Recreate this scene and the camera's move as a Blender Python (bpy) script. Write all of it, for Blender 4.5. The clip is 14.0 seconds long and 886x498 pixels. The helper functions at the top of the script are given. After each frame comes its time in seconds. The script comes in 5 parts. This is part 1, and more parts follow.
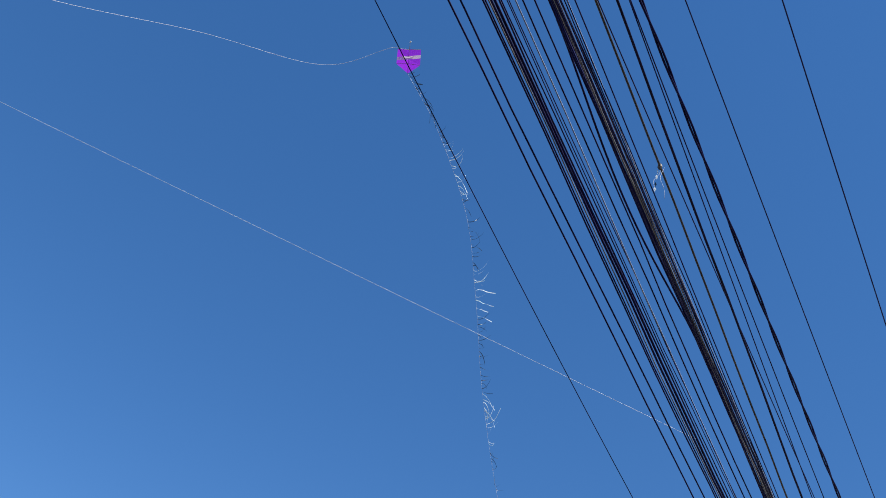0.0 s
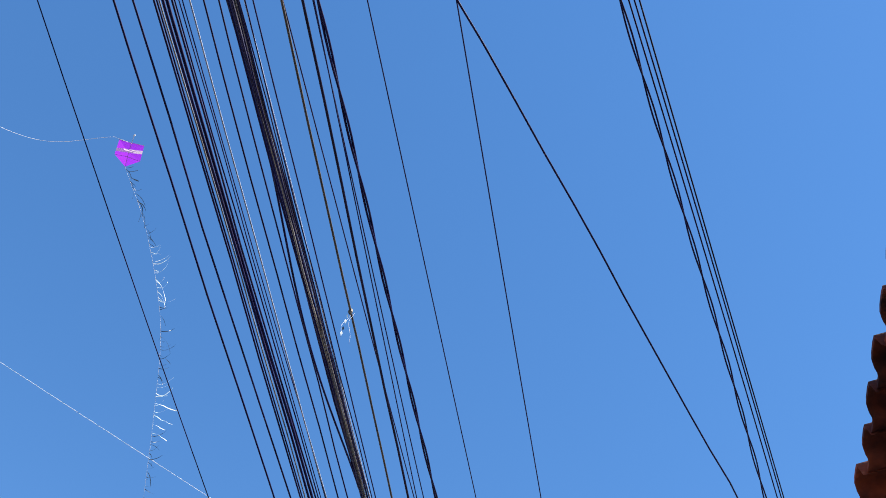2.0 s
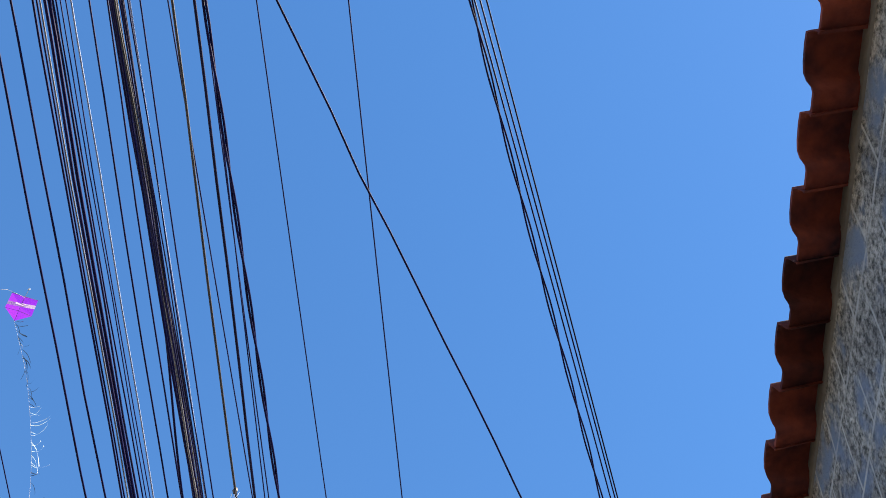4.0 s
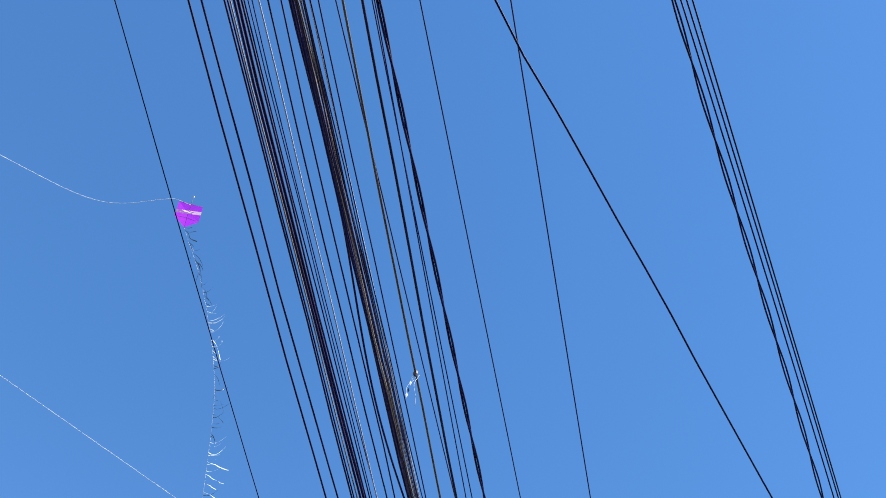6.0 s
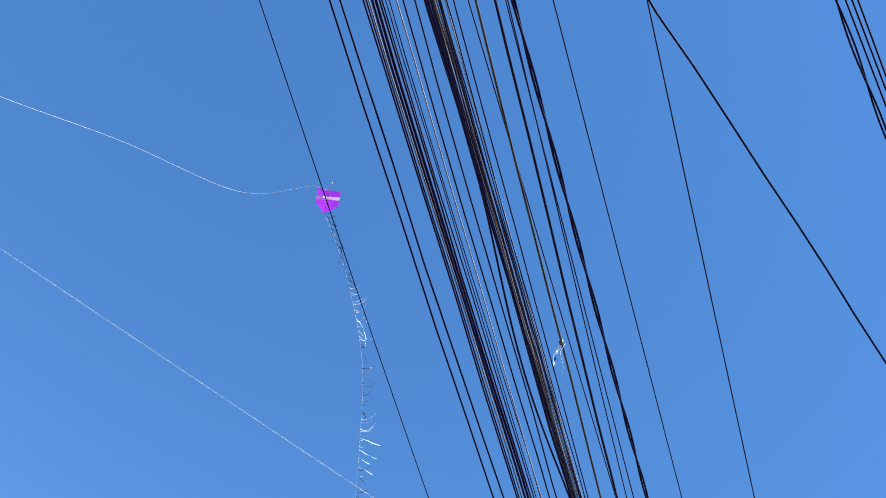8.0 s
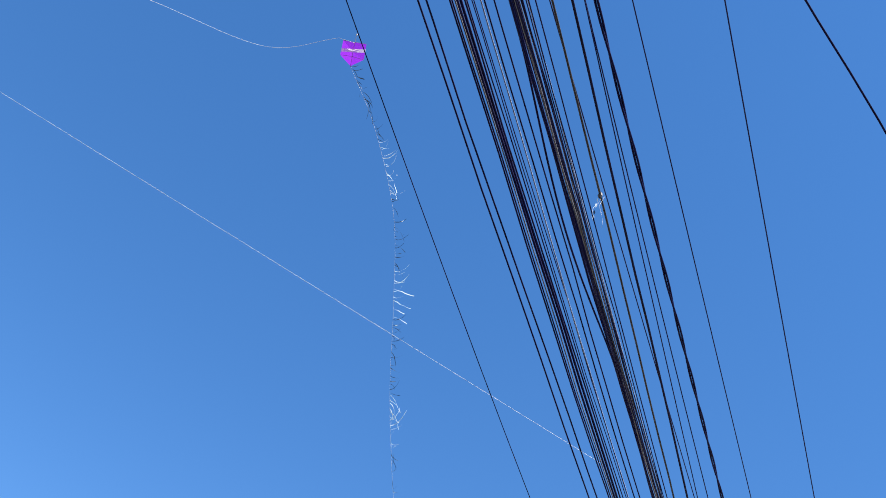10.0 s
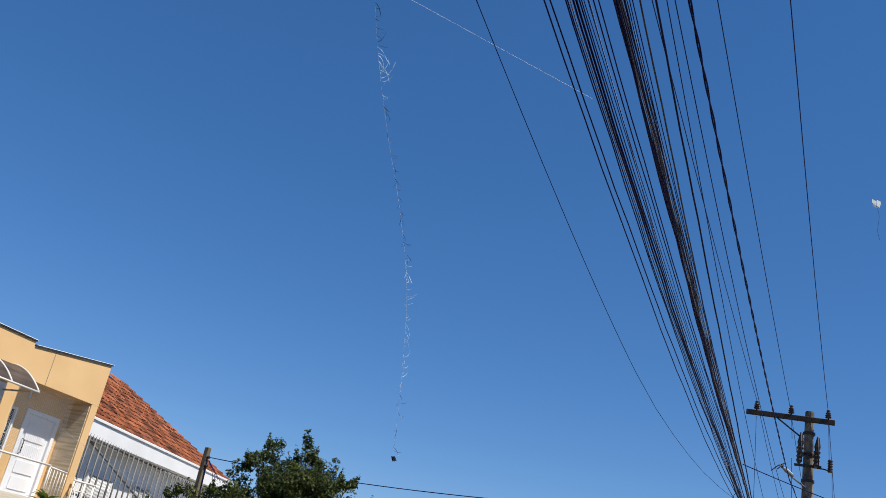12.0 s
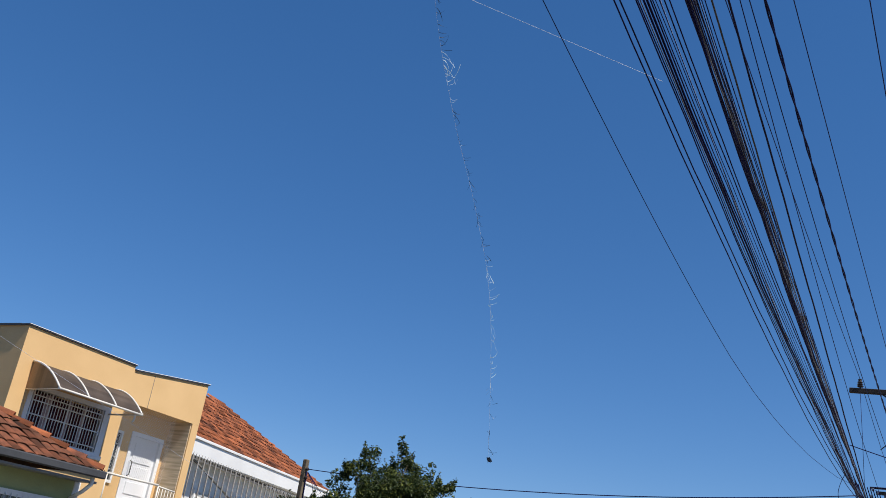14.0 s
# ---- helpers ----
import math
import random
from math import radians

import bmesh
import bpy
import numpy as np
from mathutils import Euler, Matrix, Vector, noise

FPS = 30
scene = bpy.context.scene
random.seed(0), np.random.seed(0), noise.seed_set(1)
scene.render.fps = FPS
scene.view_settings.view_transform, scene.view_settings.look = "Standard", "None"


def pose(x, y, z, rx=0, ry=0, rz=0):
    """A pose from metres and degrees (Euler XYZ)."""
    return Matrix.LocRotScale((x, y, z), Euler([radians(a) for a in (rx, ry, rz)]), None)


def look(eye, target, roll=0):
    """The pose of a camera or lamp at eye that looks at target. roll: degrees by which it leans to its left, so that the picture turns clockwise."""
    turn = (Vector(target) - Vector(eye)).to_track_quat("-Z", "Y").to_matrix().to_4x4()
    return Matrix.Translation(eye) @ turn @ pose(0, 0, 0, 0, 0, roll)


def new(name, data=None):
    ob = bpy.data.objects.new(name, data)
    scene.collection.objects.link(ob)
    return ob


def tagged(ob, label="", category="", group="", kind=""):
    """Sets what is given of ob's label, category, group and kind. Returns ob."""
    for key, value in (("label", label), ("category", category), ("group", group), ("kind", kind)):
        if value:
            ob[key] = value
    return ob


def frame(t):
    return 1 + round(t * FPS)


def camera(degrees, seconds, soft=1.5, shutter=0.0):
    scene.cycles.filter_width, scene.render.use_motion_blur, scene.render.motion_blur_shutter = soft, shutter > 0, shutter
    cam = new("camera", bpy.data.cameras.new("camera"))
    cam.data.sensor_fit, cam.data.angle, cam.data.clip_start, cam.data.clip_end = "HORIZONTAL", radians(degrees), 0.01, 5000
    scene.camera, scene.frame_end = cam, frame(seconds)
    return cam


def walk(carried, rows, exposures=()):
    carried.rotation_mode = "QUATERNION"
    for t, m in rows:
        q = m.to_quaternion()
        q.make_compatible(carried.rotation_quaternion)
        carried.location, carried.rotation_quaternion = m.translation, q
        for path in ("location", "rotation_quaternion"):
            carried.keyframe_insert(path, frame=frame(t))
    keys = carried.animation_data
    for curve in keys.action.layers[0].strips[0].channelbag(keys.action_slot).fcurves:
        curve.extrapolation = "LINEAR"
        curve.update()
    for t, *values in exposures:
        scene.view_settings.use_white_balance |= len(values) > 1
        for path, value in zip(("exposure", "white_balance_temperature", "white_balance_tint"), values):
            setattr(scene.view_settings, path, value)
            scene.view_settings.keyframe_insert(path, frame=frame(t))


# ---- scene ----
E_Z = 1.6  # eye height over the street

cam = camera(52.42, 14.0, soft=0.6)
walk(cam, [
    (0.0, pose(0.049, -0.006, 1.516, 132.303, -13.037, 26.849)),
    (0.5, pose(0.086, 0.055, 1.584, 137.313, -11.052, 21.859)),
    (1.0, pose(0.083, 0.022, 1.638, 139.907, -8.804, 16.697)),
    (1.5, pose(0.143, 0.095, 1.653, 141.947, -7.333, 11.657)),
    (2.0, pose(0.177, 0.080, 1.697, 143.504, -5.926, 7.442)),
    (2.5, pose(0.183, 0.104, 1.698, 146.406, -4.512, 4.254)),
    (3.0, pose(0.192, 0.080, 1.704, 149.962, -3.173, 2.368)),
    (3.2, pose(0.203, 0.071, 1.709, 151.681, -2.769, 1.895)),
    (3.6, pose(0.217, 0.053, 1.713, 154.103, -2.394, 1.377)),
    (4.0, pose(0.218, 0.033, 1.709, 155.052, -2.593, 1.388)),
    (4.4, pose(0.203, 0.020, 1.699, 154.796, -3.283, 1.902)),
    (4.8, pose(0.172, 0.018, 1.686, 153.586, -4.351, 2.921)),
    (5.3, pose(0.107, 0.043, 1.670, 151.107, -6.019, 4.919)),
    (5.5, pose(0.075, 0.057, 1.664, 149.925, -6.730, 5.945)),
    (6.0, pose(0.035, 0.015, 1.648, 147.141, -8.426, 8.870)),
    (6.5, pose(0.021, -0.008, 1.669, 145.270, -9.922, 11.673)),
    (7.0, pose(0.002, -0.030, 1.704, 144.295, -11.294, 13.857)),
    (7.2, pose(0.007, -0.037, 1.670, 144.184, -11.876, 14.464)),
    (7.6, pose(0.011, -0.029, 1.608, 144.166, -12.870, 15.527)),
    (8.0, pose(0.003, -0.003, 1.570, 144.143, -13.621, 16.442)),
    (8.4, pose(-0.010, 0.025, 1.554, 143.822, -14.173, 17.190)),
    (8.8, pose(-0.022, 0.037, 1.556, 142.905, -14.564, 17.757)),
    (9.3, pose(-0.029, 0.004, 1.574, 140.466, -14.884, 18.195)),
    (9.5, pose(-0.031, -0.028, 1.582, 138.991, -14.911, 18.295)),
    (10.0, pose(-0.084, -0.075, 1.568, 134.143, -14.030, 18.496)),
    (10.5, pose(-0.087, -0.076, 1.577, 127.649, -13.442, 18.529)),
    (11.0, pose(-0.148, -0.179, 1.624, 121.787, -12.097, 18.671)),
    (11.5, pose(-0.165, -0.114, 1.566, 116.308, -11.261, 19.037)),
    (12.0, pose(-0.166, -0.032, 1.478, 112.055, -10.542, 19.813)),
    (12.5, pose(-0.153, -0.000, 1.465, 108.766, -9.853, 20.817)),
    (13.0, pose(-0.155, 0.002, 1.489, 106.977, -9.198, 21.925)),
    (13.5, pose(-0.150, -0.017, 1.481, 107.649, -8.635, 23.690)),
    (14.0, pose(-0.174, -0.032, 1.428, 111.195, -8.260, 26.174)),
], exposures=[
    (0.0, 0.52, 6650, 10), (0.5, 0.97, 6900, 10), (1.0, 1.10, 7150, 10), (1.5, 1.17, 7350, 10), (2.0, 1.27, 7500, 10), (2.5, 1.35, 7550, 10), (3.0, 1.38, 7550, 10), (4.2, 1.40, 7550, 10), (5.5, 1.33, 7450, 10),
    (6.5, 1.23, 7300, 10), (7.0, 1.20, 7250, 10), (8.4, 1.25, 7150, 10), (9.5, 1.11, 7000, 10), (10.0, 1.03, 6750, 10), (10.5, 0.58, 6500, 10), (11.0, 0.36, 6500, 10), (11.5, 0.23, 6500, 10), (12.5, 0.16, 6500, 10), (13.0, 0.12, 6500, 10), (14.0, 0.15, 6500, 10),
])

# ---- sky and sun ----
SUN_AZ, SUN_EL = radians(95), radians(55)
world = bpy.data.worlds.new("sky")
scene.world = world
world.use_nodes = True
wn = world.node_tree
sky = wn.nodes.new("ShaderNodeTexSky")
sky.sky_type = "NISHITA"
sky.sun_disc = False
sky.sun_elevation, sky.sun_rotation = SUN_EL, SUN_AZ
sky.altitude, sky.air_density, sky.dust_density, sky.ozone_density = 100.0, 0.80, 0.03, 5.5
deep = wn.nodes.new("ShaderNodeHueSaturation")
deep.inputs["Hue"].default_value, deep.inputs["Saturation"].default_value, deep.inputs["Value"].default_value = 0.502, 1.40, 1.02
depth = wn.nodes.new("ShaderNodeGamma")
depth.inputs["Gamma"].default_value = 0.70
wn.links.new(sky.outputs["Color"], depth.inputs["Color"])
wn.links.new(depth.outputs["Color"], deep.inputs["Color"])
warm = wn.nodes.new("ShaderNodeMixRGB")
warm.blend_type = "MULTIPLY"
warm.inputs[0].default_value, warm.inputs[2].default_value = 1.0, (0.97, 1.0, 1.12, 1)
wn.links.new(deep.outputs["Color"], warm.inputs[1])
wn.links.new(warm.outputs["Color"], wn.nodes["Background"].inputs["Color"])
wn.nodes["Background"].inputs["Strength"].default_value = 0.15
sun_to = Vector((math.sin(SUN_AZ) * math.cos(SUN_EL), math.cos(SUN_AZ) * math.cos(SUN_EL), math.sin(SUN_EL)))
lamp = bpy.data.lights.new("sun", "SUN")
lamp.energy, lamp.angle, lamp.color = 5.0, radians(0.5), (1.0, 0.94, 0.86)
new("sun", lamp).matrix_world = look(sun_to * 60, (0, 0, 0))


# ---- materials ----
def mat(name, base, rough=0.7, vary=0.25, grain=40.0, stain=1.5, bump=0.15, metal=0.0, second=None, per_piece=0.0, spec=0.4):
    """Paint, plaster, wood and so on: base colour with grain and stains at two sizes, fine relief."""
    m = bpy.data.materials.new(name)
    m.use_nodes = True
    n, k = m.node_tree.nodes, m.node_tree.links
    b = n["Principled BSDF"]
    b.inputs["Roughness"].default_value, b.inputs["Metallic"].default_value = rough, metal
    b.inputs["Specular IOR Level"].default_value = spec
    co = n.new("ShaderNodeNewGeometry").outputs["Position"] if per_piece else n.new("ShaderNodeTexCoord").outputs["Object"]
    fine, wide = n.new("ShaderNodeTexNoise"), n.new("ShaderNodeTexNoise")
    fine.inputs["Scale"].default_value, fine.inputs["Detail"].default_value = grain, 6
    wide.inputs["Scale"].default_value, wide.inputs["Detail"].default_value = stain, 5
    for t in (fine, wide):
        k.new(co, t.inputs["Vector"])
    c0 = base
    c1 = second or tuple(c * (1 - vary) for c in base)
    ramp = n.new("ShaderNodeValToRGB")
    ramp.color_ramp.elements[0].position, ramp.color_ramp.elements[1].position = 0.35, 0.68
    ramp.color_ramp.elements[0].color, ramp.color_ramp.elements[1].color = (*c0, 1), (*c1, 1)
    k.new(wide.outputs["Fac"], ramp.inputs["Fac"])
    hsv = n.new("ShaderNodeHueSaturation")
    k.new(ramp.outputs["Color"], hsv.inputs["Color"])
    val = n.new("ShaderNodeMath")
    val.operation = "MULTIPLY_ADD"
    k.new(fine.outputs["Fac"], val.inputs[0])
    val.inputs[1].default_value, val.inputs[2].default_value = vary * 1.2, 1 - vary * 0.6
    last = val.outputs[0]
    if per_piece:
        oi = n.new("ShaderNodeObjectInfo")
        geo = n.new("ShaderNodeNewGeometry")
        add = n.new("ShaderNodeMath")
        add.operation = "ADD"
        k.new(oi.outputs["Random"], add.inputs[0])
        k.new(geo.outputs["Random Per Island"], add.inputs[1])
        fr = n.new("ShaderNodeMath")
        fr.operation = "FRACT"
        k.new(add.outputs[0], fr.inputs[0])
        sc = n.new("ShaderNodeMath")
        sc.operation = "MULTIPLY_ADD"
        k.new(fr.outputs[0], sc.inputs[0])
        sc.inputs[1].default_value, sc.inputs[2].default_value = per_piece, 1 - per_piece * 0.5
        mul = n.new("ShaderNodeMath")
        mul.operation = "MULTIPLY"
        k.new(last, mul.inputs[0])
        k.new(sc.outputs[0], mul.inputs[1])
        last = mul.outputs[0]
    k.new(last, hsv.inputs["Value"])
    k.new(hsv.outputs["Color"], b.inputs["Base Color"])
    if bump:
        bp = n.new("ShaderNodeBump")
        bp.inputs["Strength"].default_value, bp.inputs["Distance"].default_value = bump, 0.02
        k.new(fine.outputs["Fac"], bp.inputs["Height"])
        k.new(bp.outputs["Normal"], b.inputs["Normal"])
    return m


def thin(name, base, back=0.5, rough=0.5):
    """Leaf, tissue paper or plastic film: light passes through it."""
    m = mat(name, base, rough, 0.3, 30, 3, 0.05, per_piece=0.5, spec=0.2)
    n, k = m.node_tree.nodes, m.node_tree.links
    tr = n.new("ShaderNodeBsdfTranslucent")
    tr.inputs["Color"].default_value = (*[min(1, c * 1.3) for c in base], 1)
    mix = n.new("ShaderNodeMixShader")
    mix.inputs[0].default_value = back
    k.new(n["Principled BSDF"].outputs[0], mix.inputs[1])
    k.new(tr.outputs[0], mix.inputs[2])
    k.new(mix.outputs[0], n["Material Output"].inputs["Surface"])
    return m


def glass(name, tint=(0.05, 0.06, 0.07), rough=0.03):
    m = mat(name, tint, rough, 0.1, 5, 1, 0.0, spec=0.7)
    return m


def stone_face(name):
    """Rough grey render scored with pale joint lines, with bluish patches."""
    m = mat(name, (0.47, 0.42, 0.36), 0.95, 0.85, 60, 4.5, 1.0, second=(0.25, 0.225, 0.20), spec=0.1)
    n, k = m.node_tree.nodes, m.node_tree.links
    b = n["Principled BSDF"]
    src = b.inputs["Base Color"].links[0].from_socket
    co = n.new("ShaderNodeTexCoord").outputs["Object"]
    sep, com = n.new("ShaderNodeSeparateXYZ"), n.new("ShaderNodeCombineXYZ")
    shear = n.new("ShaderNodeMath")
    shear.operation = "MULTIPLY_ADD"
    shear.inputs[1].default_value = 0.43
    k.new(sep.outputs["Z"], shear.inputs[0])
    k.new(sep.outputs["Y"], shear.inputs[2])
    k.new(shear.outputs[0], com.inputs["X"])
    k.new(sep.outputs["Z"], com.inputs["Y"])
    joint = n.new("ShaderNodeTexBrick")
    for key, val_ in (("Scale", 1.0), ("Mortar Size", 0.0075), ("Mortar Smooth", 0.6), ("Brick Width", 0.245), ("Row Height", 0.215)):
        joint.inputs[key].default_value = val_
    k.new(com.outputs[0], joint.inputs["Vector"])
    worn = n.new("ShaderNodeTexNoise")
    worn.inputs["Scale"].default_value, worn.inputs["Detail"].default_value = 9, 4
    k.new(co, worn.inputs["Vector"])
    wr = n.new("ShaderNodeMapRange")
    wr.inputs["From Min"].default_value, wr.inputs["From Max"].default_value = 0.35, 0.6
    wr.inputs["To Min"].default_value, wr.inputs["To Max"].default_value = 0.2, 0.85
    k.new(worn.outputs["Fac"], wr.inputs["Value"])
    line = n.new("ShaderNodeMath")
    line.operation = "MULTIPLY"
    k.new(joint.outputs["Fac"], line.inputs[0])
    k.new(wr.outputs[0], line.inputs[1])
    blue = n.new("ShaderNodeTexNoise")
    blue.inputs["Scale"].default_value, blue.inputs["Detail"].default_value = 6, 3
    k.new(co, blue.inputs["Vector"])
    br = n.new("ShaderNodeMapRange")
    br.inputs["From Min"].default_value, br.inputs["From Max"].default_value = 0.52, 0.64
    k.new(blue.outputs["Fac"], br.inputs["Value"])
    grit = n.new("ShaderNodeTexNoise")
    grit.inputs["Scale"].default_value, grit.inputs["Detail"].default_value, grit.inputs["Roughness"].default_value = 38, 8, 0.75
    k.new(co, grit.inputs["Vector"])
    gr_ = n.new("ShaderNodeMapRange")
    gr_.inputs["From Min"].default_value, gr_.inputs["From Max"].default_value = 0.40, 0.60
    gr_.inputs["To Min"].default_value, gr_.inputs["To Max"].default_value = 0.25, 1.35
    k.new(grit.outputs["Fac"], gr_.inputs["Value"])
    sp = n.new("ShaderNodeHueSaturation")
    k.new(src, sp.inputs["Color"])
    k.new(gr_.outputs[0], sp.inputs["Value"])
    src = sp.outputs["Color"]
    warp = n.new("ShaderNodeTexNoise")
    warp.inputs["Scale"].default_value = 5.0
    k.new(co, warp.inputs["Vector"])
    wv = n.new("ShaderNodeVectorMath")
    wv.operation = "MULTIPLY_ADD"
    k.new(warp.outputs["Color"], wv.inputs[0])
    wv.inputs[1].default_value = (0.02, 0.02, 0.02)
    k.new(co, wv.inputs[2])
    k.new(wv.outputs[0], sep.inputs[0])
    m1, m2 = n.new("ShaderNodeMixRGB"), n.new("ShaderNodeMixRGB")
    k.new(br.outputs[0], m1.inputs[0])
    k.new(src, m1.inputs[1])
    m1.inputs[2].default_value = (0.22, 0.26, 0.33, 1)
    k.new(line.outputs[0], m2.inputs[0])
    k.new(m1.outputs[0], m2.inputs[1])
    m2.inputs[2].default_value = (0.62, 0.58, 0.52, 1)
    k.new(m2.outputs[0], b.inputs["Base Color"])
    return m


def streaked(name, base, second, scale=(1, 1, 14)):
    """Cladding with long level streaks."""
    m = mat(name, base, 0.6, 0.15, 20, 1, 0.05)
    n, k = m.node_tree.nodes, m.node_tree.links
    co = n.new("ShaderNodeTexCoord").outputs["Object"]
    mp = n.new("ShaderNodeMapping")
    mp.inputs["Scale"].default_value = scale
    k.new(co, mp.inputs["Vector"])
    no = n.new("ShaderNodeTexNoise")
    no.inputs["Scale"].default_value, no.inputs["Detail"].default_value = 1.3, 6
    k.new(mp.outputs[0], no.inputs["Vector"])
    ramp = n.new("ShaderNodeValToRGB")
    ramp.color_ramp.elements[0].position, ramp.color_ramp.elements[1].position = 0.4, 0.62
    ramp.color_ramp.elements[0].color, ramp.color_ramp.elements[1].color = (*second, 1), (*base, 1)
    k.new(no.outputs["Fac"], ramp.inputs["Fac"])
    k.new(ramp.outputs[0], n["Principled BSDF"].inputs["Base Color"])
    return m


# BLACK, DARK and ALU carry the sky's blue light in their base colour
BLACK = mat("sky_tinted_black_sheath", (0.014, 0.013, 0.085), 0.55, 0.4, 60, 3, 0.1, spec=0.12)
DARK = mat("sky_tinted_weathered_sheath", (0.024, 0.022, 0.075), 0.6, 0.5, 50, 2, 0.1, per_piece=0.6, spec=0.12)
BROWN = mat("sun_bleached_sheath", (0.085, 0.075, 0.068), 0.6, 0.4, 50, 2, 0.1)
GREY = mat("grey_sheath", (0.27, 0.255, 0.25), 0.5, 0.4, 50, 3, 0.1)
# blue-white base colour in place of a sky reflection on the strand
PALE = mat("sky_tinted_strand", (0.46, 0.53, 0.68), 0.4, 0.2, 60, 4, 0.05)
ALU = mat("sky_tinted_bare_metal", (0.022, 0.028, 0.12), 0.6, 0.3, 60, 3, 0.05, spec=0.12)
STRING = mat("white_thread", (0.72, 0.74, 0.77), 0.6, 0.1, 30, 3, 0.0)
OCHRE = mat("ochre_paint", (0.73, 0.48, 0.225), 0.8, 0.09, 60, 0.9, 0.12, second=(0.67, 0.43, 0.195))
WHITE = mat("white_paint", (0.80, 0.80, 0.78), 0.7, 0.08, 50, 0.8, 0.06)
CREAM = mat("cream_enamel", (0.74, 0.70, 0.62), 0.45, 0.1, 40, 2, 0.03)
GATE_PAINT = mat("aged_grey_enamel", (0.18, 0.17, 0.155), 0.5, 0.25, 40, 3, 0.05, per_piece=0.2)
DOOR_WHITE = mat("white_door_enamel", (0.82, 0.83, 0.84), 0.4, 0.06, 30, 2, 0.02)
CLAD = streaked("striped_stone_cladding", (0.78, 0.64, 0.44), (0.55, 0.43, 0.27))
CLAD_PALE = streaked("pale_stone_cladding", (0.74, 0.67, 0.54), (0.62, 0.54, 0.41))
SMOKE = thin("smoked_polycarbonate", (0.17, 0.135, 0.11), 0.35, 0.45)
sn_, sk_ = SMOKE.node_tree.nodes, SMOKE.node_tree.links
clear = sn_.new("ShaderNodeBsdfTransparent")
clear.inputs["Color"].default_value = (0.80, 0.74, 0.70, 1)
see = sn_.new("ShaderNodeMixShader")
see.inputs[0].default_value = 0.2
sk_.new(sn_["Mix Shader"].outputs[0], see.inputs[1])
sk_.new(clear.outputs[0], see.inputs[2])
sk_.new(see.outputs[0], sn_["Material Output"].inputs["Surface"])
END_FILM = thin("brown_translucent_film", (0.58, 0.38, 0.19), 0.45, 0.5)
CAPPING = mat("dark_metal_capping", (0.10, 0.10, 0.11), 0.4, 0.3, 30, 2, 0.05, metal=0.6)
CURTAIN_PALE = mat("pale_pink_curtain", (0.55, 0.42, 0.42), 0.9, 0.3, 25, 6, 0.2)
CURTAIN = mat("dark_red_curtain", (0.075, 0.012, 0.020), 0.9, 0.6, 25, 6, 0.2)
PANE = glass("dark_pane")
TILE = mat("old_clay_tile", (0.34, 0.108, 0.045), 0.9, 0.5, 30, 2.4, 0.3, second=(0.10, 0.042, 0.028), per_piece=1.1, spec=0.15)
TILE_FLAT = mat("mossy_clay_tile", (0.19, 0.066, 0.034), 0.9, 0.5, 30, 3.0, 0.3, second=(0.07, 0.036, 0.024), per_piece=0.9, spec=0.15)
# clay darkened to paint the shadow in the gaps between cover tiles
PAN = mat("shade_dark_clay_pan", (0.10, 0.042, 0.026), 0.9, 0.5, 30, 2.0, 0.3, second=(0.04, 0.022, 0.017), spec=0.15)
TILE_NEAR = mat("red_clay_tile", (0.23, 0.042, 0.019), 0.8, 0.5, 35, 7, 0.3, second=(0.04, 0.013, 0.013), per_piece=1.25, spec=0.2)
STONE = stone_face("scored_stone_render")
MORTAR = mat("old_mortar", (0.25, 0.22, 0.19), 0.95, 0.4, 40, 3, 0.4)
CONCRETE = mat("weathered_concrete", (0.27, 0.225, 0.17), 0.9, 0.4, 25, 3.5, 0.4, second=(0.06, 0.05, 0.042))
ARM_WOOD = mat("dark_timber", (0.05, 0.037, 0.03), 0.85, 0.4, 30, 3, 0.3)
POST_WOOD = mat("grey_brown_timber", (0.18, 0.14, 0.09), 0.85, 0.4, 30, 4, 0.3)
PORCELAIN = mat("dark_glazed_porcelain", (0.045, 0.035, 0.035), 0.25, 0.3, 20, 4, 0.0)
STEEL = mat("galvanised_steel", (0.30, 0.31, 0.32), 0.5, 0.3, 40, 5, 0.05, metal=0.7)
IRON = mat("dark_iron", (0.05, 0.045, 0.045), 0.6, 0.4, 40, 5, 0.1, metal=0.4)
TANK = mat("pale_grey_tank_paint", (0.62, 0.61, 0.58), 0.55, 0.2, 30, 3, 0.05)
BARK = mat("bark", (0.13, 0.09, 0.06), 0.9, 0.5, 30, 3, 0.5)
LEAF = thin("tree_leaf", (0.045, 0.066, 0.016), 0.16, 0.42)
# lighter copy of LEAF: sunlit highlights of the crown put into colour
LEAF_PALE = thin("highlight_tree_leaf", (0.19, 0.21, 0.045), 0.28, 0.45)
LEAF_DRAC = thin("strap_leaf", (0.12, 0.16, 0.032), 0.3, 0.45)
LEAF_RED = thin("red_strap_leaf", (0.085, 0.028, 0.026), 0.3, 0.4)
LEAF_FAR = thin("far_leaf", (0.055, 0.075, 0.025), 0.3, 0.6)
ROOF_DARK = mat("dark_brown_sheet", (0.026, 0.019, 0.015), 0.75, 0.35, 20, 1.5, 0.1, spec=0.15)
GREEN_WALL = mat("dull_green_paint", (0.38, 0.41, 0.19), 0.85, 0.2, 30, 1, 0.1)
GUTTER = mat("dark_gutter_paint", (0.06, 0.062, 0.066), 0.5, 0.25, 30, 2, 0.05)
